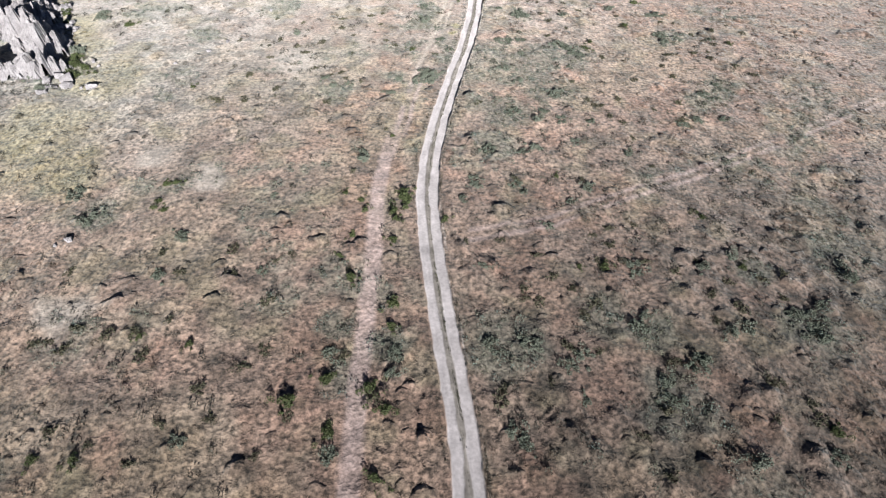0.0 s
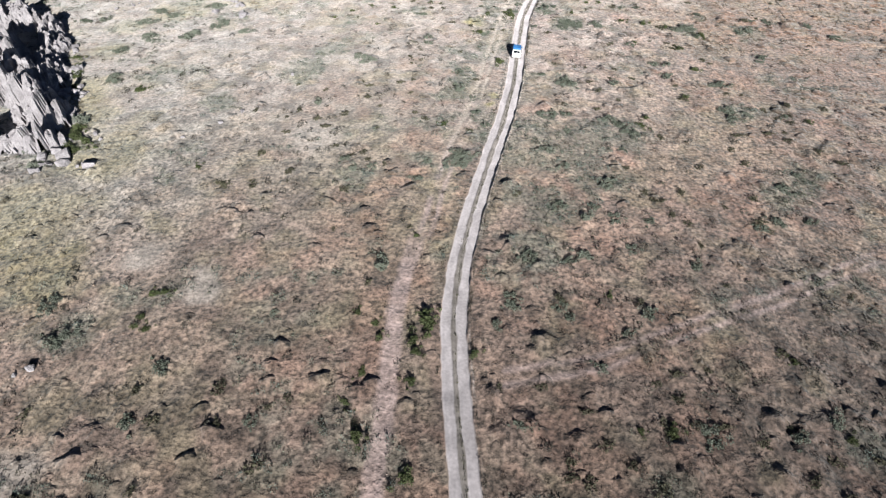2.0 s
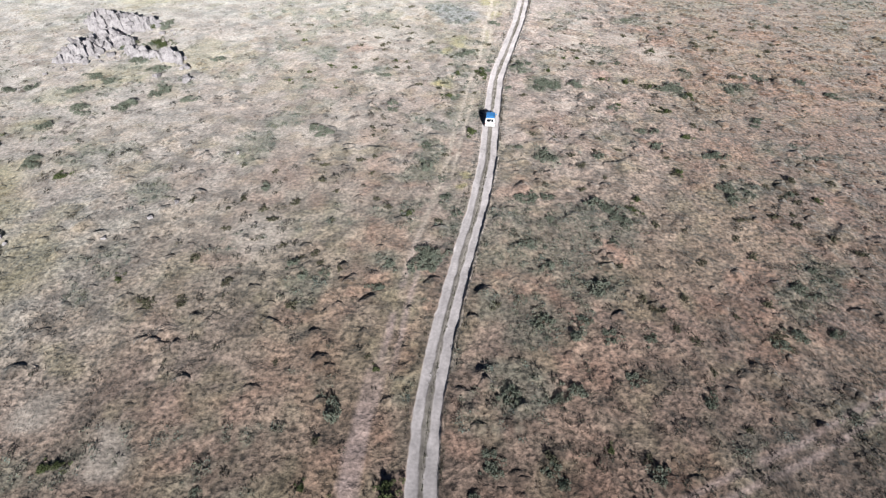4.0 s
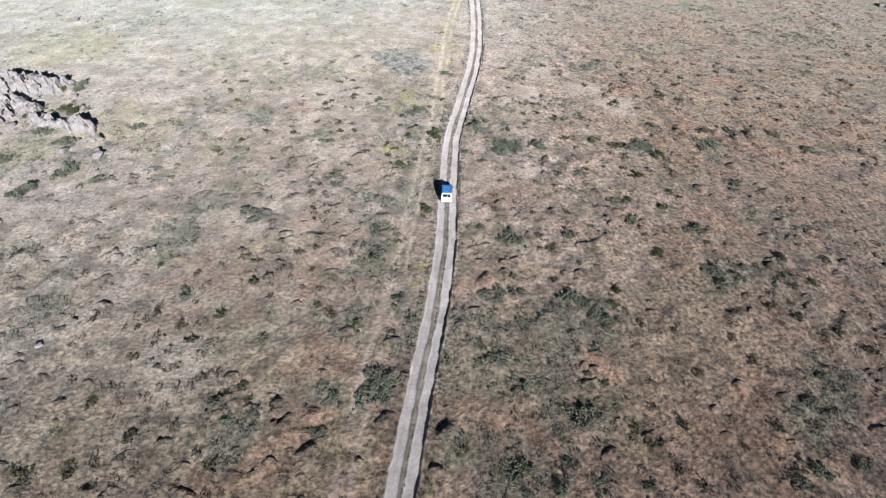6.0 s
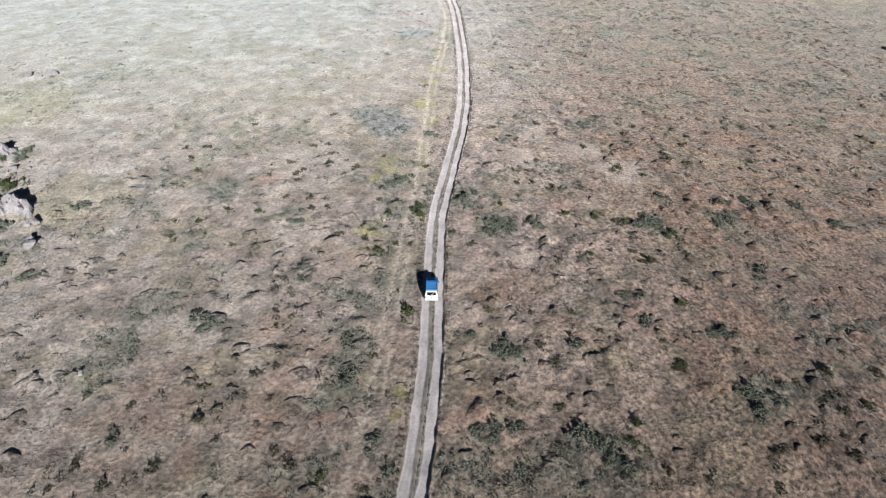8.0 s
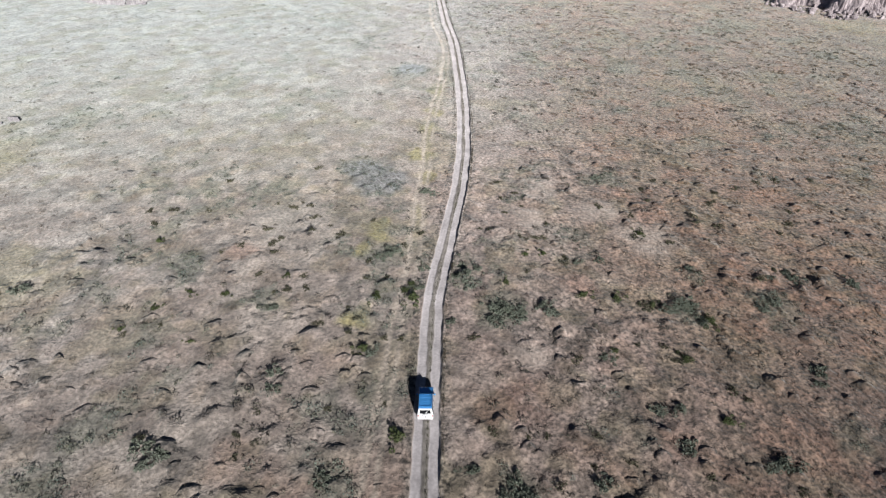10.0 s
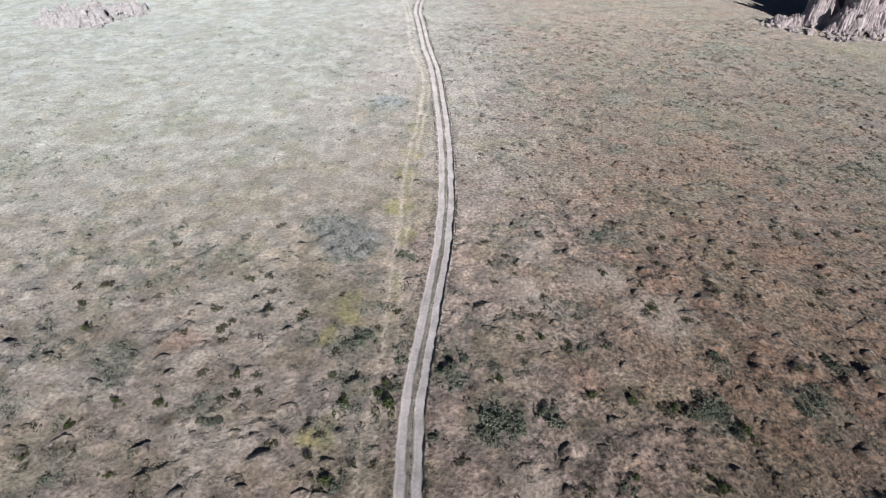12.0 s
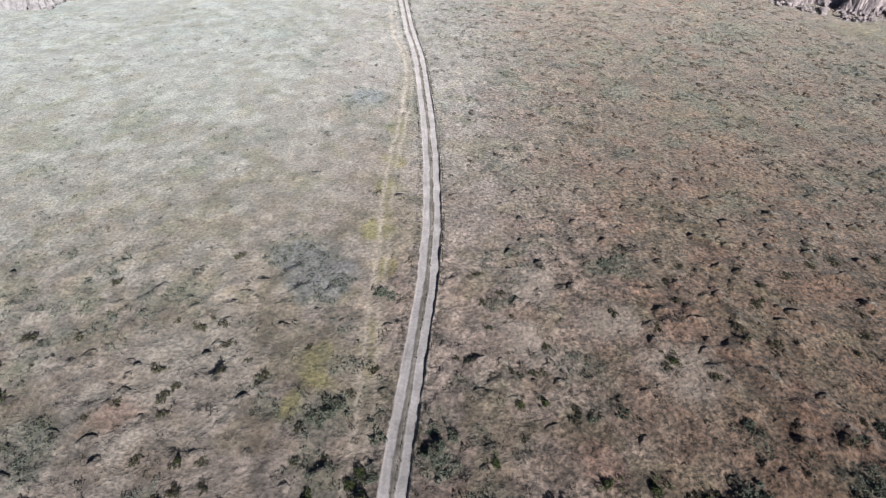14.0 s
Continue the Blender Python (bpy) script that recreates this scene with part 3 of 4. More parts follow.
def part(name, bm, mat, parent, label=""):
    me = bpy.data.meshes.new(name)
    bmesh.ops.recalc_face_normals(bm, faces=bm.faces)
    bm.to_mesh(me)
    bm.free()
    me.materials.append(mat)
    ob = new(name, me)
    ob.parent = parent
    return tagged(ob, label)


def shrub(name, label, category, mat, leaves, flat, leaf, seed):
    """A bush about one metre in radius: woody stems and a lumpy leafy crown."""
    r = np.random.default_rng(seed)
    thing = tagged(new(name), label, category, name + "s on the steppe")
    lumps = [(r.normal(0, 0.5), r.normal(0, 0.5), r.uniform(0.15, 0.45)) for _ in range(12)] + [(0, 0, 0.55)]
    co = []
    for i in range(leaves):
        cx, cy, rad = lumps[i % 13]
        d = r.normal(0, 1, 3)
        d[2] = abs(d[2])
        d = d / np.linalg.norm(d) * rad * r.uniform(0.75, 1.12)
        p = np.array([cx, cy, 0.05]) + d * (1, 1, flat)
        u, v = r.normal(0, 1, 3), r.normal(0, 1, 3)
        u, v = u / np.linalg.norm(u) * leaf, v / np.linalg.norm(v) * leaf * 1.6
        co += [p - u, p + v, p + u, p - v]
    crown = sheet("crown", co, np.arange(len(co)).reshape(-1, 4), mat)
    crown.parent = thing
    bm = bmesh.new()
    hub = [bm.verts.new((0.06 * math.cos(a), 0.06 * math.sin(a), -0.02)) for a in (0, 1.57, 3.14, 4.71)]
    for cx, cy, rad in lumps[:7]:
        knee = [bm.verts.new((cx * 0.5 + 0.025 * math.cos(a), cy * 0.5 + 0.025 * math.sin(a), rad * flat * 0.55)) for a in (0, 1.57, 3.14, 4.71)]
        tip = bm.verts.new((cx * 1.1, cy * 1.1, rad * flat * 0.9 + 0.05))
        for k in range(4):
            bm.faces.new((hub[k], hub[(k + 1) % 4], knee[(k + 1) % 4], knee[k]))
            bm.faces.new((knee[k], knee[(k + 1) % 4], tip))
    part("woody_base", bm, BARK, thing)
    return thing


def plant(kinds, spots):
    for i, (x, y, s) in enumerate(spots):
        s = float(s)
        if abs(x - float(road_x(y))) < 1.6 + 0.8 * s:
            x = float(road_x(y)) + math.copysign(1.6 + 0.8 * s, x - float(road_x(y)))
        kind = kinds[i % len(kinds)]
        m = pose(x, y, floor_at(x, y) - 0.04, 0, 0, (i * 137) % 360) @ Matrix.Diagonal((s * (0.85 + 0.05 * (i * 5 % 9)), s * (1.15 - 0.06 * (i * 4 % 7)), s * (0.7 + 0.06 * (i * 3 % 7)), 1))
        copy_thing(kind, m)


GREEN = "dark green leafy shrub among dry steppe grass"
GREY = "low grey-green sagebrush cushion among dry grass"
bushes = [shrub("shrub", GREEN, "shrub", LEAVES, 600, 1.5, 0.067, s) for s in (1, 2, 3)]
sages = [shrub("sagebrush", GREY, "sagebrush", SAGE_LEAVES, 600, 0.9, 0.06, s) for s in (4, 5, 6)]

plant(bushes, [(-13.2, 65, 0.7), (-12.3, 57.7, 0.9), (-7, 72.5, 1.2), (-6.4, 72.2, 0.9), (-7.8, 68.3, 0.8), (-14.3, 61.5, 0.7), (-40.5, 69, 0.6),
               (-40.9, 74, 0.7), (-39.6, 74.3, 0.7), (-1.3, 69, 0.7), (14.6, 79, 0.6), (18.7, 61, 0.8), (35.9, 62, 0.7), (33.6, 71, 0.7),
               (-46, 100, 0.6), (-10.4, 87.5, 0.5), (-16.2, 40.7, 1.0), (-6.4, 40.3, 1.1), (-12.9, 43.3, 1.0), (-28.5, 47.3, 0.7),
               (-34.2, 47.9, 0.6), (-6.7, 53.8, 0.9), (15.7, 61, 0.6), (19, 61.3, 0.6), (33.9, 129.4, 0.8), (37.4, 140.4, 0.8), (24.2, 119, 0.9)])
plant(bushes, [(-3.7, 163.9, 1.0), (1.3, 166.9, 0.9), (1.6, 163.4, 1.1), (0.6, 165.5, 0.8), (-40.2, 179.8, 0.7), (-31.1, 166.5, 0.7), (-25.6, 165.9, 0.7),
               (-35.2, 163.2, 0.7), (26.1, 163.2, 0.9), (35.5, 160.9, 0.7), (15.3, 166.5, 0.8), (30.8, 162.2, 0.9), (19.1, 173.7, 0.7),
               (22.2, 173.5, 0.7), (39.2, 178.3, 0.8), (36.1, 150, 0.9), (-5.1, 153.9, 0.8), (-28.1, 156.2, 0.6), (-38.4, 159, 0.6),
               (-17.5, 169.7, 0.7), (-9.3, 116, 0.8), (25.4, 121, 0.7), (52.7, 122.7, 0.8), (42.4, 156.9, 0.9), (27.8, 151.9, 0.7)])
plant(sages, [(-25.2, 72.4, 0.9), (-52.4, 70.4, 1.2), (-49.2, 65.7, 1.3), (15.9, 73.4, 0.8), (8.4, 76.7, 1.1), (2.7, 75.9, 1.0), (26.1, 85.1, 1.0),
              (22.5, 60.9, 1.3), (31.1, 61.3, 1.1), (-13.9, 81.3, 1.3), (-23.3, 58.1, 0.9), (-35.2, 56.7, 1.2), (41.9, 51.4, 1.3),
              (-15.8, 150.3, 1.1), (40.5, 125, 1.6), (49.3, 124, 1.0), (52.3, 147.3, 1.0), (39.8, 160.9, 1.7), (14.3, 160.3, 1.2),
              (12.3, 133.3, 1.8), (66.3, 164, 1.4), (70.4, 158.5, 1.4), (-28.6, 140.3, 1.6), (-35.5, 63.7, 1.1), (-4.9, 107, 1.4)])
plant(sages, [(43.9, 168.5, 1.2), (15.8, 159.2, 1.5), (12.6, 160.9, 1.4), (26.9, 171, 0.8), (30.5, 171.3, 0.9), (54.7, 165.6, 1.2), (52.9, 160.2, 1.4),
              (9.7, 166.4, 1.3), (6.7, 158.3, 0.9), (-2.2, 174.5, 1.2), (-3.6, 173.6, 1.2), (-0.8, 175.2, 1.1), (-18.5, 162.4, 1.1), (-7.2, 104.3, 1.2),
              (-5.8, 107.8, 1.3), (-6.6, 106, 1.3), (-5, 105, 1.2), (38.2, 159.6, 1.2), (41.2, 160.2, 1.1)])
plant(sages, [(4.4, 49.0, 1.3), (8.7, 49.2, 1.4), (20.7, 52.0, 1.4), (22.3, 53.7, 1), (26.3, 47.2, 1.4), (22.8, 42.5, 1.3), (22.8, 45.0, 1.2),
              (41.3, 53.8, 1.4), (39.6, 54.5, 1.1), (48.9, 60.9, 1.5), (6.9, 38.2, 1.4), (7.9, 37.1, 1), (29.6, 36.4, 1.4), (14.6, 48.0, 1.2),
              (13.2, 46.6, 1.2), (31.8, 51.8, 1.2), (34.0, 52.6, 1), (43.6, 56.3, 1.1), (27.7, 47.9, 1), (13.9, 42.7, 1), (-11.4, 35.8, 1.3),
              (-12.9, 46.8, 1.1), (-25.8, 36.2, 1), (-6.3, 47.1, 1.1), (-6.1, 44.4, 1.0), (37.1, 37.3, 1.0), (-52.4, 71.7, 1.2), (-47.9, 66.8, 1.2),
              (2.5, 77.3, 1.1), (9.6, 74.8, 0.9)])
plant(sages, [(1.0, 73.3, 0.9), (12.2, 68.4, 1.0), (11.7, 86.0, 1.2), (10.0, 84.9, 1), (4.5, 84.9, 1.4), (3.7, 60.3, 1), (35.2, 63.7, 1.1),
              (18.4, 87.6, 1), (-23.8, 104.0, 1), (-22.0, 101.9, 1), (-19.2, 102.5, 1), (-10.5, 104.6, 1), (-11.7, 100.4, 1), (-2.1, 116.3, 1),
              (8.6, 109.8, 1.3), (10.7, 105.7, 1.1), (16.9, 101.9, 1.3), (21.5, 117.0, 1.2), (22.7, 116.0, 1.2), (20.2, 111.4, 1),
              (11.4, 116.1, 1.1), (42.4, 103.0, 1.3), (36.6, 93.9, 1.2), (38.9, 95.1, 1.1), (43.7, 95.6, 1), (8.9, 95.6, 1.2), (14.0, 96.1, 1.2),
              (12.9, 93.5, 1.2), (16.8, 93.7, 1.2), (21.7, 93.6, 1.1)])
plant(sages, [(45.7, 106.8, 1), (-15.6, 147.8, 1.1), (-26.5, 139.2, 1.3), (-27.5, 137.8, 1.1), (-8.5, 135.2, 1.2), (-8.6, 130.1, 1.2),
              (-7.7, 127.8, 1.2), (-5.0, 125.1, 1), (-4.1, 120.1, 1.1), (-32.5, 121.2, 1), (11.1, 131.8, 1.2), (13.7, 131.7, 1.2), (7.7, 135.5, 1),
              (21.4, 133.1, 1.2), (30.5, 142.5, 1.1), (32.7, 142.4, 1), (31.8, 137.3, 1.1), (39.6, 134.6, 1.1), (40.0, 122.3, 1.3), (43.1, 123.5, 1),
              (9.2, 121.5, 1.3), (7.4, 120.9, 1.2), (11.6, 121.4, 1.2), (19.8, 119.1, 1.3), (20.8, 118.5, 1.2), (18.4, 120.4, 1.2), (50.9, 145.1, 1),
              (-4.1, 153.2, 1.1), (5.0, 193.3, 1), (8.0, 168.3, 1.1)])
plant(sages, [(12.4, 158.5, 1.3), (15.9, 160.6, 1.4), (20.3, 159.5, 1.4), (20.0, 161.2, 1.1), (36.8, 159.6, 1), (39.9, 158.9, 1), (50.7, 159.0, 1.2),
              (58.6, 164.8, 1.2), (58.4, 166.8, 1.0), (41.3, 156.5, 1.1), (26.4, 150.5, 1.2), (11.7, 170.0, 1), (3.7, 166.0, 1), (3.7, 170.6, 1.0),
              (9.3, 171.5, 1.2), (9.6, 168.7, 1.2), (3.9, 194.4, 1), (37.0, 197.7, 1.3)])
plant(bushes, [(-11.5, 37.4, 1.0), (-6.7, 50.7, 0.8), (-34.6, 33.7, 0.7), (-38.2, 33.6, 0.7), (38.4, 40.1, 0.9), (-6.5, 33.4, 0.9),
              (-40.4, 70.4, 0.6), (-39.2, 68.6, 0.6), (-7.3, 74.1, 0.9), (-8.3, 70.0, 0.8), (-15.4, 73.4, 0.6), (-12.2, 70.0, 0.6),
              (-13.2, 72.0, 0.6)])
low_bushes = [shrub("low_bush", "low dark brushy bush on dry grass", "bush", SCRUB_LEAVES, 200, 1.1, 0.09, s) for s in (7, 8, 9)]
plant(low_bushes, [(x, y, 0.6 + 0.36 * float(lattice(np.array(x), np.array(y), 0.37, 5))) for x, y in (
    (39.6, 183.9), (53.2, 179.7), (50, 180.7), (43.3, 175.5), (54.8, 186.9), (65.9, 180.2), (53.4, 165.4), (34.6, 160.2), (34.7, 187.2), (24.2,
    182.1), (23, 178.2), (21.5, 178), (25, 170.7), (47.6, 196), (61.9, 192.3), (57.2, 190.3), (71, 195.1), (77.6, 194.6), (44.2, 188.6), (49.9,
    182.7))])
plant(low_bushes, [(x, y, 0.6 + 0.36 * float(lattice(np.array(x), np.array(y), 0.37, 5))) for x, y in (
    (-45, 189.5), (-41, 189.2), (-23.1, 182.6), (-20.3, 180), (-21.4, 178.1), (-29.3, 176.5), (-26.7, 178.2), (-15, 170), (-14.3, 166.6),
    (-15.6, 181.3), (-16.7, 189.7), (-19.8, 189.5), (-33.8, 199.5), (-17.2, 204.4), (-15.6, 186.4), (-17, 166.1), (-10.6, 180.5), (-2.5, 168.7),
    (3, 180.1), (-34.9, 189.1), (-42.9, 185.2))])
plant(low_bushes, [(x, y, 0.6 + 0.36 * float(lattice(np.array(x), np.array(y), 0.37, 5))) for x, y in (
    (50.3, 124.6), (47.3, 116), (39.5, 117.1), (51.2, 113.3), (37.6, 112.9), (38.8, 109.3), (37.3, 100.1), (27.2, 93.6), (26.9, 115.6), (27.1,
    100.7), (23.2, 98.6), (53.6, 110.2), (20, 106.3), (3.3, 98), (36.8, 95), (32.9, 128.9), (56.8, 127.3), (50.6, 127.4))])
plant(low_bushes, [(x, y, 0.6 + 0.36 * float(lattice(np.array(x), np.array(y), 0.37, 5))) for x, y in (
    (-42.5, 117.3), (-35.4, 110.8), (-29.3, 113.6), (-37.3, 104.7), (-31.5, 99.9), (-31, 97.7), (-22.3, 96.8), (-39.8, 95.9), (-35.1, 118.5),
    (-31.4, 115.9), (-12.6, 117.5), (-41.1, 96.3), (-36.1, 95.8), (-26.3, 108.1), (-30.3, 109.3), (-23.8, 123.4), (-26.9, 118.1))])
plant(low_bushes, [(x, y, 0.6 + 0.36 * float(lattice(np.array(x), np.array(y), 0.37, 5))) for x, y in (
    (18.1, 61.9), (21.2, 62.1), (23.9, 62.2), (8.6, 57.1), (10.3, 54.9), (14.5, 57.2), (27.4, 60.8), (34.1, 55.3), (33.9, 45.3), (40.6, 60.9),
    (33.9, 59.6), (38, 59.9), (20, 64.9), (12.2, 59.2), (31.1, 57.3), (39.5, 56.9), (5.3, 42.5), (10.8, 44.4), (16.5, 48.4), (15.2, 53.3),
    (12.9, 49), (17.1, 54.9), (24, 47.2), (22.2, 41.4), (37.2, 43.1), (37.3, 41), (32.9, 41))])
plant(low_bushes, [(x, y, 0.6 + 0.36 * float(lattice(np.array(x), np.array(y), 0.37, 5))) for x, y in (
    (-46.2, 56.9), (-33.3, 57.3), (-41.5, 48.7), (-35, 48.7), (-37.8, 47.8), (-41.7, 45.8), (-25.8, 41.9), (-19.9, 47), (-12.7, 58.9), (-11.5,
    46.5), (-7.3, 41.6), (-28.2, 37.8), (-38.4, 36.4), (-21.3, 54), (-22.2, 44.6), (-23.4, 38.4), (-33.2, 45.7), (-36.5, 60.7), (-45.2, 46.5))])
plant(low_bushes, [(-31.6, 50.3, 0.6), (-44.1, 46.8, 0.6), (-29.5, 33.7, 0.6), (-33.9, 35.3, 0.6), (-15.8, 38.9, 0.6), (-18.0, 34.9, 0.6),
              (-22.1, 60.2, 0.5), (-20.2, 61.2, 0.5), (30.5, 62.8, 0.6), (30.4, 53.3, 0.6), (35.0, 45.6, 0.6), (19.2, 38.7, 0.7), (20.8, 34.5, 0.8),
              (6.0, 43.6, 0.7), (8.5, 55.5, 0.6), (-26.7, 57.6, 0.7), (-28.0, 62.0, 0.7), (-15.1, 78.3, 0.6), (-11.4, 89.1, 0.5), (-29.5, 89.7, 0.5),
              (8.5, 77.8, 0.7), (18.3, 78.3, 0.6), (18.0, 66.7, 0.6), (20.5, 68.2, 0.6), (24.0, 69.1, 0.6), (32.5, 71.9, 0.6), (43.9, 81.8, 0.6),
              (29.1, 82.1, 0.5), (37.8, 93.3, 0.6), (27.7, 89.4, 0.6)])
plant(low_bushes, [(1.6, 64.7, 0.6), (5.9, 65.1, 0.6), (10.5, 62.6, 0.6), (-36.6, 115.9, 0.5), (-21.3, 106.3, 0.7), (-23.0, 105.5, 0.6),
              (-20.3, 104.7, 0.6), (-36.2, 96.9, 0.6), (-17.3, 103.6, 0.6), (-20.5, 113.8, 0.5), (-14.5, 119.5, 0.6), (-4.8, 114.5, 0.6),
              (30.7, 114.4, 0.5), (31.5, 107.8, 0.7), (47.7, 123.5, 0.5), (47.6, 118.6, 0.6), (21.9, 100.5, 0.6), (25.1, 95.6, 0.7),
              (24.3, 98.4, 0.6), (-16.9, 144.4, 0.5), (-18.5, 141.3, 0.6), (-17.9, 138.4, 0.5), (-29.3, 141.3, 0.6), (-18.8, 130.1, 0.7),
              (-16.5, 131.2, 0.6), (-16.1, 140.2, 0.5), (-16.4, 126.3, 0.6), (-8.7, 144.6, 0.6), (-5.8, 152.9, 0.6), (-4.8, 149.7, 0.5)])
plant(low_bushes, [(-1.9, 144.9, 0.5), (-4.9, 132.4, 0.6), (-24.6, 128.4, 0.7), (-37.9, 127.8, 0.6), (-32.2, 125.8, 0.6), (-21.2, 121.1, 0.6),
              (-7.3, 157.0, 0.6), (10.6, 140.2, 0.6), (14.2, 139.5, 0.5), (16.3, 139.4, 0.5), (22.1, 139.2, 0.6), (24.8, 135.7, 0.6),
              (20.6, 135.4, 0.6), (16.7, 133.3, 0.6), (18.2, 130.7, 0.8), (41.1, 143.2, 0.6), (39.8, 144.9, 0.6), (21.3, 127.4, 0.6),
              (17.4, 123.8, 0.7), (11.4, 124.8, 0.7), (35.7, 151.2, 0.5), (46.4, 126.0, 0.7), (49.5, 121.9, 0.7), (44.8, 118.1, 0.7),
              (54.7, 130.9, 0.5), (41.3, 131.4, 0.5), (44.0, 131.3, 0.5), (32.5, 133.6, 0.6), (-18.4, 165.5, 0.6), (-33.1, 159.7, 0.5)])
plant(low_bushes, [(-37.4, 158.2, 0.6), (-11.7, 159.0, 0.7), (-6.5, 159.8, 0.6), (-7.7, 162.2, 0.5), (-5.4, 172.7, 0.6), (-0.1, 155.3, 0.6),
              (-2.5, 155.8, 0.6), (20.4, 177.7, 0.5), (25.4, 172.2, 0.6), (18.8, 169.0, 0.5), (34.4, 152.6, 0.6), (35.0, 149.9, 0.7),
              (30.8, 152.8, 0.5), (22.4, 150.7, 0.8), (9.5, 155.3, 0.7), (12.9, 181.3, 0.5), (38.1, 177.7, 0.5), (56.9, 167.9, 0.6),
              (69.7, 184.2, 0.6), (-23.9, 183.4, 0.5), (-18.6, 191.3, 0.5), (-22.9, 191.2, 0.5), (-12.7, 183.3, 0.5), (-20.8, 176.1, 0.6),
              (-38.6, 184.8, 0.4), (-21.9, 170.2, 0.6), (-5.3, 184.6, 0.6), (-5.6, 168.7, 0.6), (0.2, 177.0, 0.6), (19.3, 178.7, 0.5)])
plant(low_bushes, [(17.6, 190.8, 0.7), (20.2, 192.3, 0.6), (17.6, 196.8, 0.6), (41.5, 191.6, 0.6), (44.3, 192.5, 0.6), (49.8, 175.5, 0.5),
              (55.9, 187.9, 0.6), (67.0, 194.2, 0.7), (67.7, 184.0, 0.7), (62.8, 177.5, 0.6), (14.7, 180.4, 0.6), (17.6, 185.9, 0.5),
              (20.9, 187.8, 0.5)])
# green and grey growth round the outcrops
plant(bushes, [(-80.9, 126.0, 1.4), (-78.8, 122.0, 1.2), (-82.4, 129.2, 1.2), (-69.9, 108.5, 1.5), (-69.6, 106.3, 1.6), (-66.9, 105.0, 1.3), (-69.6, 104.0, 1.2),
               (-66.6, 122.4, 1.1), (-85.3, 133.7, 1.0), (-67.6, 102.6, 1.2), (-73.9, 176.6, 1.5), (-71.9, 175.5, 1.5), (-79.1, 186.0, 1.2), (-73.7, 170.4, 1.2),
               (-79.9, 173.5, 1.6)])
plant(sages, [(-73.7, 127.1, 1.8), (-73.6, 125.6, 1.4), (-72.0, 111.2, 1.8), (-79.8, 151.6, 1.8), (-78.4, 138.0, 1.6), (-94.0, 151.3, 1.7), (-89.9, 152.3, 1.4),
               (-109.9, 161.8, 1.8), (-74.4, 101.2, 1.6), (-71.3, 97.8, 1.6), (-73.3, 167.1, 1.8), (-74.2, 166.6, 1.6), (-79.6, 159.1, 1.5), (-78.6, 158.2, 1.5),
               (-74.8, 156.9, 1.6), (-68.0, 163.1, 1.5), (-66.7, 162.6, 1.4), (-67.3, 146.3, 2.0), (-66.3, 147.3, 1.9), (-76.0, 189.2, 1.8), (-75.9, 186.0, 1.7),
               (-75.4, 145.0, 2.0), (-63.3, 151.6, 1.7), (-62.7, 153.6, 1.6), (-56.4, 149.7, 1.6), (-56.5, 168.0, 1.3), (-75.0, 175.7, 1.6)])
for ob, (x, y, s) in zip(bushes + sages + low_bushes, [(-0.1, 140, 1.15), (-7.9, 64.6, 0.85), (-8.2, 42.8, 1.1), (41, 134.7, 1.4), (19, 76.6, 1.2), (14, 160, 1.8), (33, 98, 0.55), (-22, 88, 0.5), (-26, 130, 0.55)]):
    ob.matrix_basis = pose(x, y, floor_at(x, y) - 0.04, 0, 0, 30) @ Matrix.Diagonal((s, s, s * 0.9, 1))


# ---- rocks ----
def rock_mesh(seed, size, mat):
    """An angular block: the hull of a jittered box, with chipped corners."""
    r = random.Random(seed)
    bm = bmesh.new()
    for i in range(22):
        p = [r.uniform(-1, 1) for _ in range(3)]
        k = r.randrange(3)
        p[k] = math.copysign(1, p[k]) * r.uniform(0.8, 1)
        bm.verts.new([a * b * 0.5 for a, b in zip(p, size)])
    bmesh.ops.convex_hull(bm, input=bm.verts)
    bmesh.ops.delete(bm, geom=[v for v in bm.verts if not v.link_faces], context="VERTS")
    bmesh.ops.recalc_face_normals(bm, faces=bm.faces)
    me = bpy.data.meshes.new("boulder")
    bm.to_mesh(me)
    bm.free()
    me.materials.append(mat)
    return me


BLOCKS = [rock_mesh(20 + s, (1.2, 1.0, 0.8), ROCK) for s in range(6)]
PINK_BLOCKS = [rock_mesh(40 + s, (1.1, 1.0, 0.9), PINK_ROCK) for s in range(6)]


def cells(u, v, seed):
    """The jittered cell that each point lies in: its centre, two random values, and how far its border is."""
    i0, j0 = np.floor(u).astype(int), np.floor(v).astype(int)
    best, second = np.full(u.shape, 99.0), np.full(u.shape, 99.0)
    cu, cv, ra, rb = (np.zeros(u.shape) for _ in range(4))
    for di in (-1, 0, 1):
        for dj in (-1, 0, 1):
            i, j = i0 + di, j0 + dj
            a, b = TABLE[(i + seed * 37) & 255, (j + seed * 91) & 255], TABLE[(i * 3 + seed * 53) & 255, (j + seed * 29 + 7) & 255]
            pu, pv = i + 0.08 + 0.84 * a, j + 0.08 + 0.84 * b
            d = np.hypot(u - pu, v - pv)
            near = d < best
            second = np.where(near, best, np.minimum(second, d))
            best = np.where(near, d, best)
            cu, cv = np.where(near, pu, cu), np.where(near, pv, cv)
            ra = np.where(near, TABLE[(i + seed * 11) & 255, (j * 5 + seed * 3) & 255], ra)
            rb = np.where(near, TABLE[(i * 7 + seed) & 255, (j + seed * 17) & 255], rb)
    return cu, cv, ra, rb, second - best


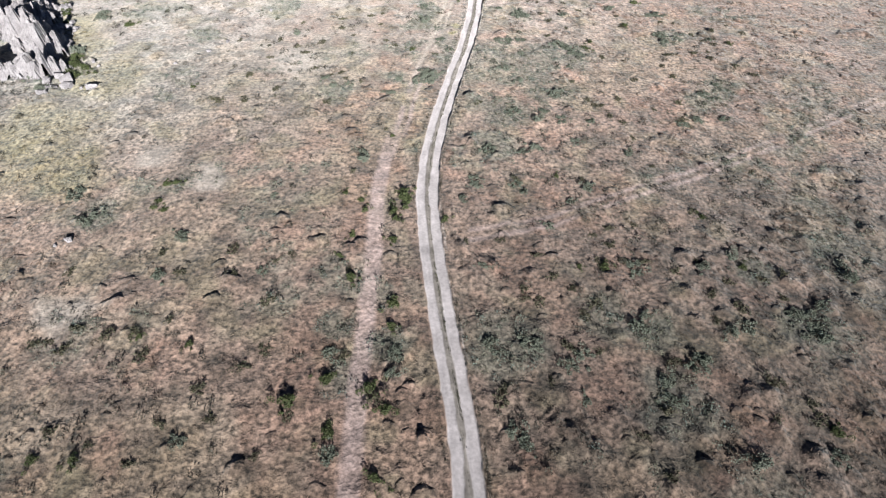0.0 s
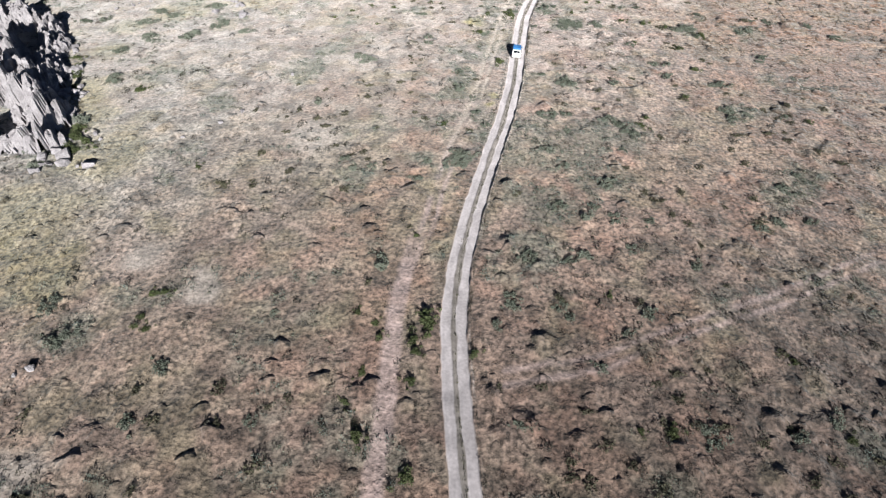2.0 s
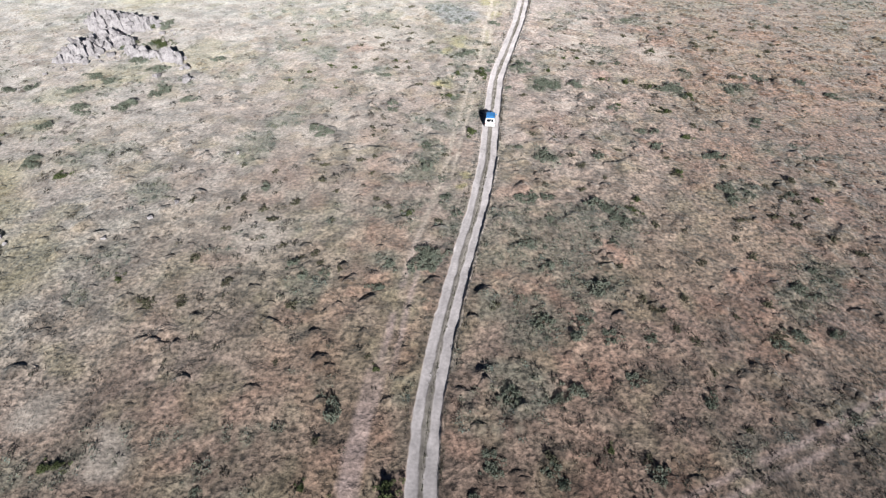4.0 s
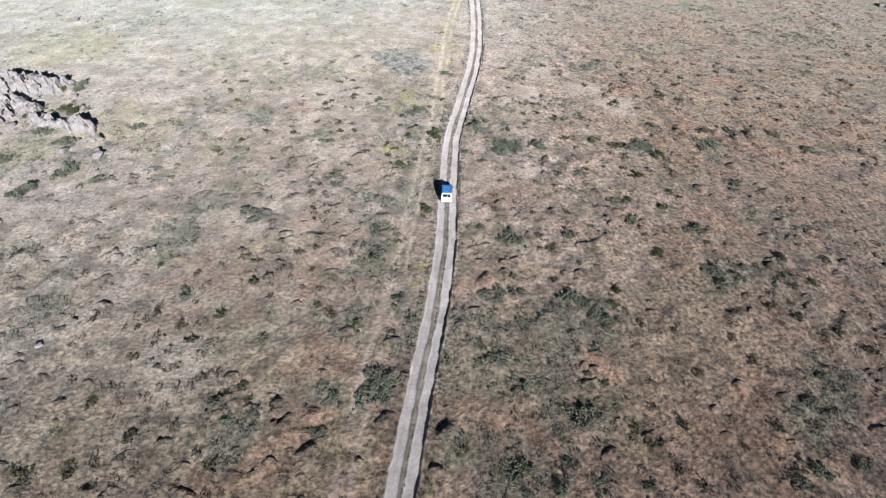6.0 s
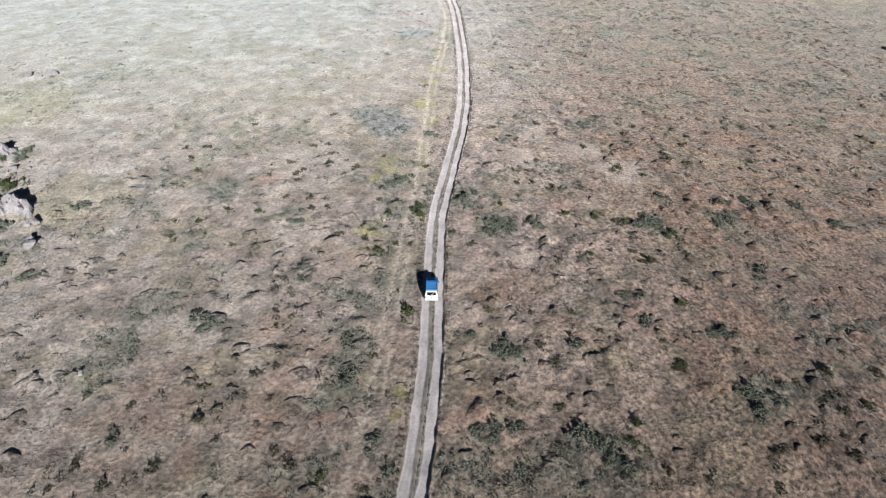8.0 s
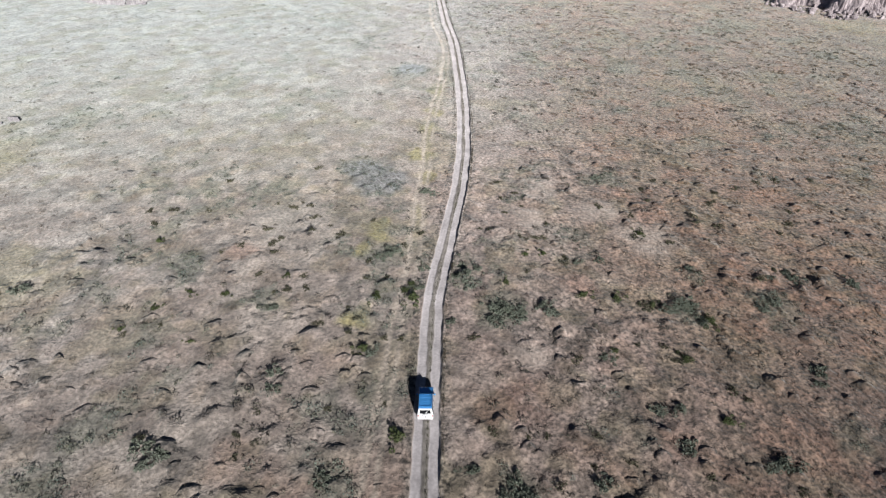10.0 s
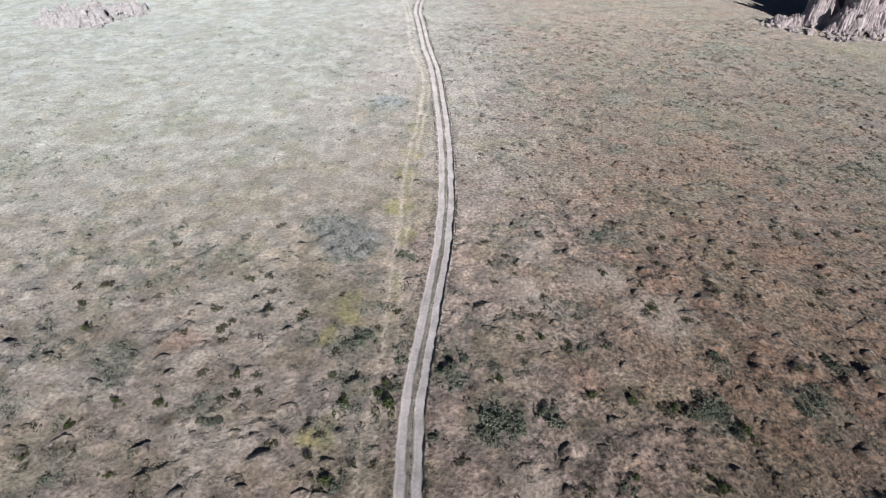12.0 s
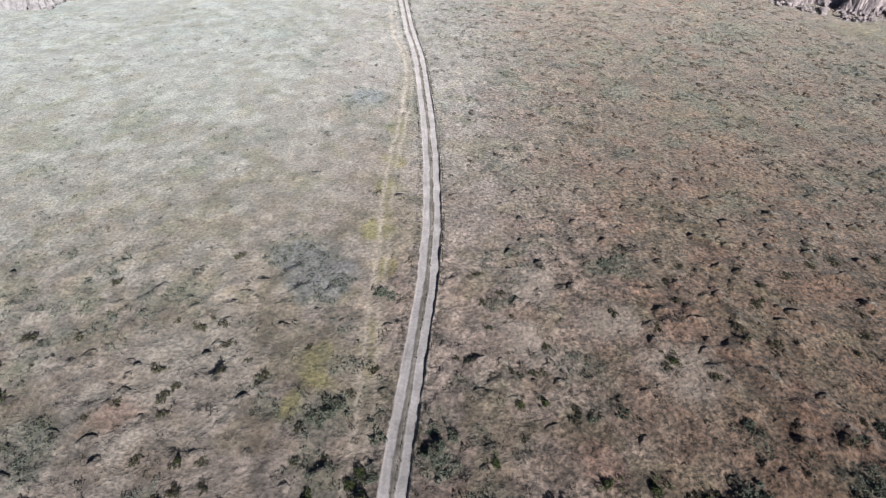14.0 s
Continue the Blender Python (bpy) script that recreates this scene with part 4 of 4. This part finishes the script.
def outcrop(label, strike, block, dip, step, mat, perched, lumps, scree):
    """Jointed, tilted rock in lumps (x0, y0, x1, y1, half width, height) and loose blocks (x, y, radius, count, size)."""
    r = random.Random(len(lumps) * 7 + int(strike))
    x0, y0 = lumps[0][:2]
    thing = tagged(new("rock_outcrop"), label, "rocks", "rock outcrops on the steppe")
    thing.location = (x0, y0, floor_at(x0, y0))
    lo = np.array([min(min(q[0], q[2]) - q[4] for q in lumps) - 3, min(min(q[1], q[3]) - q[4] for q in lumps) - 3])
    hi = np.array([max(max(q[0], q[2]) + q[4] for q in lumps) + 3, max(max(q[1], q[3]) + q[4] for q in lumps) + 3])
    a, mid, half = radians(strike), (lo + hi) / 2, np.hypot(*(hi - lo)) / 2
    line = np.arange(-half, half, step)
    u, v = (w.ravel() for w in np.meshgrid(line, line))
    def spot(p, q):
        return mid[0] + p * math.cos(a) - q * math.sin(a), mid[1] + p * math.sin(a) + q * math.cos(a)
    def envelope(px, py):
        e = np.zeros_like(px)
        wx = px + 5 * (cloud(px, py, 5, 101, 4) - 0.5)
        wy = py + 5 * (cloud(px, py, 5, 103, 4) - 0.5)
        for ax, ay, bx, by, width, height in lumps:
            t = np.clip(((wx - ax) * (bx - ax) + (wy - ay) * (by - ay)) / ((bx - ax) ** 2 + (by - ay) ** 2), 0, 1)
            d = np.hypot(wx - ax - t * (bx - ax), wy - ay - t * (by - ay)) / width
            e = np.maximum(e, height * (1 - smooth(0.25, 1.0, d)) * (0.55 + 0.9 * cloud(px, py, 9, 111)))
        return e
    x, y = spot(u, v)
    bu, bv = u + 2.2 * (cloud(x, y, 6, 105) - 0.5), v + 2.2 * (cloud(x, y, 6, 106) - 0.5)
    cu, cv, ra, rb, edge = cells(bu / block, bv / (block * 2.3), 1)
    su, sv, sa, sb, crack = cells(bu / (block * 0.42), bv / (block * 0.75), 2)
    env, whole = envelope(x, y), envelope(*spot(cu * block, cv * block * 2.3))
    full = np.minimum(1, env / 0.8)
    z = 0.4 * env + 0.6 * whole * (0.3 + 1.1 * ra)
    z = z + full * block * (dip * (bu / block - cu) * (0.4 + rb) + 0.8 * (rb - 0.5) * (bv / (block * 2.3) - cv))
    z = z + full * block * 0.42 * (0.7 * (sa - 0.5) + 0.45 * dip * (bu / (block * 0.42) - su) + (sb - 0.5) * (bv / (block * 0.75) - sv))
    z = z - full * (0.1 * whole + 0.25) * (1 - smooth(0, 0.14, edge)) - 0.14 * full * (1 - smooth(0, 0.16, crack))
    z = np.maximum(z + 0.2 * full * (cloud(x, y, 0.9, 107) - 0.5), -0.1) * np.minimum(1, env / 0.3)
    z = land(x, y) - 0.12 + z
    quads = grid_faces(len(line), len(line))
    quads = quads[np.all(env[quads] > 0.05, 1)]
    used, index = np.unique(quads, return_inverse=True)
    face = sheet("crag", np.stack([x - x0, y - y0, z - thing.location.z], 1)[used], index.reshape(-1, 4), mat)
    face.data.polygons.foreach_set("use_smooth", np.zeros(len(face.data.polygons), bool))
    face.parent = thing
    def put(x, y, s):
        ob = new("boulder", r.choice(BLOCKS if mat == ROCK else PINK_BLOCKS))
        ob.parent = thing
        ob.matrix_basis = pose(x - x0, y - y0, floor_at(x, y) + 0.2 * s - thing.location.z, r.uniform(-25, 25), r.uniform(-25, 25), r.uniform(0, 360)) @ Matrix.Diagonal((s * r.uniform(0.7, 1.2), s * r.uniform(0.8, 1.5), s * r.uniform(0.8, 1.3), 1))
    tops = np.nonzero(env > 0.5)[0]
    for i in r.sample(range(len(tops)), perched):
        k, s = tops[i], block * (0.35 + 0.75 * r.random() ** 2)
        ob = new("boulder", r.choice(BLOCKS if mat == ROCK else PINK_BLOCKS))
        ob.parent = thing
        ob.matrix_basis = pose(x[k] - x0, y[k] - y0, z[k] + 0.1 * s - thing.location.z, r.uniform(-15, 15), r.uniform(-40, -5), strike + r.uniform(-25, 25)) @ Matrix.Diagonal((s * r.uniform(0.5, 0.8), s * r.uniform(0.9, 1.8), s * r.uniform(0.7, 1.3), 1))
    for cx, cy, rad, count, size in scree:
        for i in range(count):
            b, d = r.uniform(0, 6.28), rad * math.sqrt(r.random())
            put(cx + d * math.cos(b), cy + d * math.sin(b), size * (0.3 + 1.3 * r.random() ** 2.5))
    return thing


outcrop("jagged outcrop of pale grey-pink slabs in the grass", 38, 1.25, 0.75, 0.27, ROCK, 130,
        [(-102, 134, -77, 110.5, 5.2, 6), (-99, 148, -83, 121, 3.4, 3), (-90, 100, -72.5, 104, 3.2, 3.4), (-119, 152, -103, 149, 4.5, 4), (-112, 118, -124, 146, 7, 5)],
        [(-75, 111, 3, 26, 0.8), (-69.5, 100, 2.5, 7, 1.1), (-63.6, 98.5, 1.2, 4, 1.1), (-79, 119, 4, 46, 0.9), (-91, 136, 4, 40, 1.0),
         (-71, 97.5, 2, 5, 0.8), (-84, 126, 4, 40, 0.9), (-68, 107, 3, 6, 0.5)])
outcrop("low broken outcrop of pale weathered rock", 40, 1.6, 0.35, 0.32, ROCK, 60,
        [(-92, 188, -82, 187, 5.5, 2.6), (-89.5, 169, -86, 177, 6, 2.0), (-83, 177.5, -65, 166.5, 2.8, 1.7)],
        [(-58.5, 157.5, 1.8, 6, 1.3), (-67, 158.5, 1.2, 2, 1.0), (-80, 170, 5, 14, 0.8), (-87, 163, 6, 14, 0.8), (-74, 183, 3, 8, 0.7), (-63, 165, 2, 4, 0.9), (-55, 153, 0.6, 1, 0.8)])
outcrop("tall craggy outcrop of pinkish fins above scree", 16, 1.3, 1.2, 0.36, PINK_ROCK, 60,
        [(170, 322, 206, 336, 12, 21), (155, 327, 166, 333, 5.5, 13), (159, 317, 172, 317, 6, 6.5), (142, 328, 150, 329, 4, 3)],
        [(146, 319, 5, 60, 0.95), (154, 311, 6, 80, 0.95), (166, 311, 6, 80, 0.95), (141, 327, 5, 60, 0.95)])
outcrop("low pale rock knoll far out on the steppe", 40, 2.0, 0.3, 0.5, ROCK, 40,
        [(-121, 350, -107, 346, 8, 5.5), (-111, 361, -98, 362, 7, 3.8)],
        [(-105, 343, 5, 14, 1.0), (-98, 356, 6, 30, 1.1)])

STONE = "pale loose stone lying in dry grass"
for i, (x, y, s) in enumerate([(-96.6, 230.2, 1.5), (-95, 231, 0.8), (-91.2, 231, 1.6), (-90, 230.3, 1.0), (-93, 229, 0.7), (-49, 62, 0.8), (-50.3, 61.2, 0.5),
                               (136, 243, 1.6), (138, 242, 2.2), (140, 244, 1.4), (-47.5, 113, 0.7), (-45, 117, 0.7), (-52, 108, 0.6), (-40, 131, 0.6)]):
    ob = new("stone", BLOCKS[i % 6])
    ob.matrix_basis = pose(x, y, floor_at(x, y) + 0.15 * s, i * 9 % 30, i * 13 % 20, i * 77) @ Matrix.Diagonal((s, s, s, 1))
    tagged(ob, STONE, "stone", "loose stones on the steppe")


# ---- the car ----
def slab(points, half, inset=0.0, bevel=0.03):
    """A solid from a side outline of (y, z), its half widths given below and above, edges rounded."""
    bm = bmesh.new()
    low, high = min(p[1] for p in points), max(p[1] for p in points)
    def w(z):
        return half - inset * (z - low) / (high - low)
    a = [bm.verts.new((-w(z), y, z)) for y, z in points]
    b = [bm.verts.new((w(z), y, z)) for y, z in points]
    bm.faces.new(a)
    bm.faces.new(b[::-1])
    for i in range(len(points)):
        j = (i + 1) % len(points)
        bm.faces.new((a[j], a[i], b[i], b[j]))
    bmesh.ops.recalc_face_normals(bm, faces=bm.faces)
    if bevel:
        bmesh.ops.bevel(bm, geom=bm.edges[:], offset=bevel, segments=2, affect="EDGES", profile=0.6)
    return bm


def panel(corners, depth):
    """A thin plate with its four corners given, with thickness."""
    bm = bmesh.new()
    c = [Vector(p) for p in corners]
    n = (c[1] - c[0]).cross(c[2] - c[0]).normalized() * depth
    f, g = [bm.verts.new(p) for p in c], [bm.verts.new(p - n) for p in c]
    bm.faces.new(f)
    bm.faces.new(g[::-1])
    for i in range(4):
        bm.faces.new((f[i], g[i], g[(i + 1) % 4], f[(i + 1) % 4]))
    return bm


def drum(radius, width, x, y, z, axis="X", segments=24, round_edge=0.03):
    bm = bmesh.new()
    turn = Euler((0, radians(90), 0)) if axis == "X" else Euler((radians(90), 0, 0))
    bmesh.ops.create_cone(bm, cap_ends=True, segments=segments, radius1=radius, radius2=radius, depth=width, matrix=Matrix.Translation((x, y, z)) @ turn.to_matrix().to_4x4())
    rims = [e for e in bm.edges if len(e.link_faces) == 2 and max(len(f.verts) for f in e.link_faces) > 4]
    bmesh.ops.bevel(bm, geom=rims, offset=round_edge, segments=2, affect="EDGES", profile=0.6)
    return bm


def build_car():
    car = tagged(new("off_road_car"), "boxy off-road car, blue roof, white body, on the dirt road", "car")
    body = part("body", slab([(-2.02, 0.5), (-2.06, 0.75), (-2.04, 1.12), (0.95, 1.12), (1.95, 0.98), (2.1, 0.8), (2.08, 0.48), (1.72, 0.44), (-1.7, 0.44)], 0.89, 0.03, 0.04), WHITE, car)
    cabin = part("cabin", slab([(-2.03, 1.1), (-1.86, 1.78), (0.25, 1.78), (0.92, 1.1)], 0.86, 0.13, 0.03), WHITE, car)
    part("roof", slab([(-1.74, 1.76), (-1.70, 1.83), (-1.1, 1.86), (0.05, 1.85), (0.34, 1.78), (0.30, 1.74)], 0.77, 0.06, 0.025), BLUE, car, "blue painted roof panel")
    for y in (-1.3, -0.8, -0.3):
        part("roof_rib", slab([(y - 0.03, 1.84), (y - 0.02, 1.872), (y + 0.02, 1.872), (y + 0.03, 1.84)], 0.62, 0, 0.006), BLUE, car)
    rack = part("roof_rack", slab([(-1.66, 1.93), (-1.66, 1.965), (-1.62, 1.965), (-1.62, 1.93)], 0.7, 0, 0.008), BLUE, car, "blue roof rack rails")
    part("rack_bar", slab([(0.08, 1.93), (0.08, 1.965), (0.12, 1.965), (0.12, 1.93)], 0.7, 0, 0.008), BLUE, rack)
    for s in (-1, 1):
        part("rack_rail", slab([(-1.66, 1.93), (-1.66, 1.965), (0.12, 1.965), (0.12, 1.93)], 0.02, 0, 0.008), BLUE, rack).location.x = s * 0.7
        for y in (-1.5, -0.6, 0.0):
            part("rack_foot", slab([(y - 0.03, 1.82), (y - 0.03, 1.94), (y + 0.03, 1.94), (y + 0.03, 1.82)], 0.02, 0, 0.005), BLUE, rack).location.x = s * 0.69
    part("bonnet", slab([(0.93, 1.11), (0.96, 1.16), (1.9, 1.03), (2.02, 0.95), (1.95, 0.93)], 0.8, 0.03, 0.02), BLUE, car, "blue painted bonnet")
    part("rear_window", panel([(-0.62, -2.015, 1.24), (0.62, -2.015, 1.24), (0.57, -1.908, 1.66), (-0.57, -1.908, 1.66)], 0.03), GLASS, car, "dark tinted rear window")
    part("windscreen", panel([(0.72, 0.86, 1.18), (-0.72, 0.86, 1.18), (-0.64, 0.36, 1.70), (0.64, 0.36, 1.70)], 0.02), GLASS, car)
    for s in (-1, 1):
        for y0, y1, t0, t1 in ((-1.85, -0.85, -1.75, -0.85), (-0.78, 0.02, -0.78, 0.02), (0.08, 0.72, 0.08, 0.25)):
            q = [(s * 0.848, y0, 1.2), (s * 0.848, y1, 1.2), (s * 0.765, t1, 1.66), (s * 0.765, t0, 1.66)]
            part("side_window", panel(q if s > 0 else q[::-1], 0.02), GLASS, car)
        for y in (-0.82, 0.05):
            part("door_handle", slab([(y - 0.16, 1.02), (y - 0.16, 1.05), (y - 0.02, 1.05), (y - 0.02, 1.02)], 0.02, 0, 0.005), BLACK, body).location.x = s * 0.88
        mirror = part("mirror", slab([(0.62, 1.2), (0.60, 1.36), (0.72, 1.36), (0.74, 1.2)], 0.1, 0, 0.02), BLUE, car, "blue door mirror")
        mirror.location.x = s * 0.98
        part("tail_light", slab([(-2.08, 0.82), (-2.085, 1.06), (-2.0, 1.06), (-2.0, 0.82)], 0.045, 0, 0.01), RED, car, "red tail light").location.x = s * 0.78
        part("headlight", drum(0.11, 0.08, s * 0.62, 2.08, 0.82, "Y", 16, 0.01), LAMP, car)
        for y in (-1.3, 1.3):
            part("wheel_arch", drum(0.43, 0.06, s * 0.855, y, 0.42, "X", 20, 0.01), BLACK, body)
            wheel = part("wheel", drum(0.37, 0.24, s * 0.78, y, 0.37), RUBBER, car, "black off-road tyre")
            part("rim", drum(0.21, 0.05, s * 0.89, y, 0.37, "X", 16, 0.01), STEEL, wheel)
    part("rear_bumper", slab([(-2.16, 0.46), (-2.18, 0.62), (-2.04, 0.64), (-2.0, 0.46)], 0.86, 0, 0.03), WHITE, car)
    part("front_bumper", slab([(2.05, 0.46), (2.05, 0.64), (2.18, 0.62), (2.16, 0.46)], 0.86, 0, 0.03), BLACK, car)
    spare = part("spare_wheel", drum(0.35, 0.2, 0.05, -2.15, 1.0, "Y", 24, 0.05), WHITE, car, "white covered spare wheel")
    part("spare_hub", drum(0.1, 0.03, 0.05, -2.26, 1.0, "Y", 12, 0.01), BLACK, spare)
    part("rear_wiper", panel([(-0.03, -2.03, 1.28), (0.03, -2.03, 1.28), (0.33, -1.955, 1.58), (0.28, -1.955, 1.58)], 0.02), WHITE, car)
    return car


car = build_car()
CAR_Y = 144.4
lean = math.degrees(math.atan2(float(road_x(CAR_Y + 4) - road_x(CAR_Y - 4)), 8))
cz = float(np.mean(RZ[(np.abs(RY - CAR_Y) < 1.7) & (np.abs(np.abs(O) - 0.9) < 0.35)])) + 0.005
car.matrix_basis = pose(float(road_x(CAR_Y)) - 0.12, CAR_Y, cz, 0, 0, -lean) @ Matrix.Diagonal((1.03, 1.03, 1.08, 1))
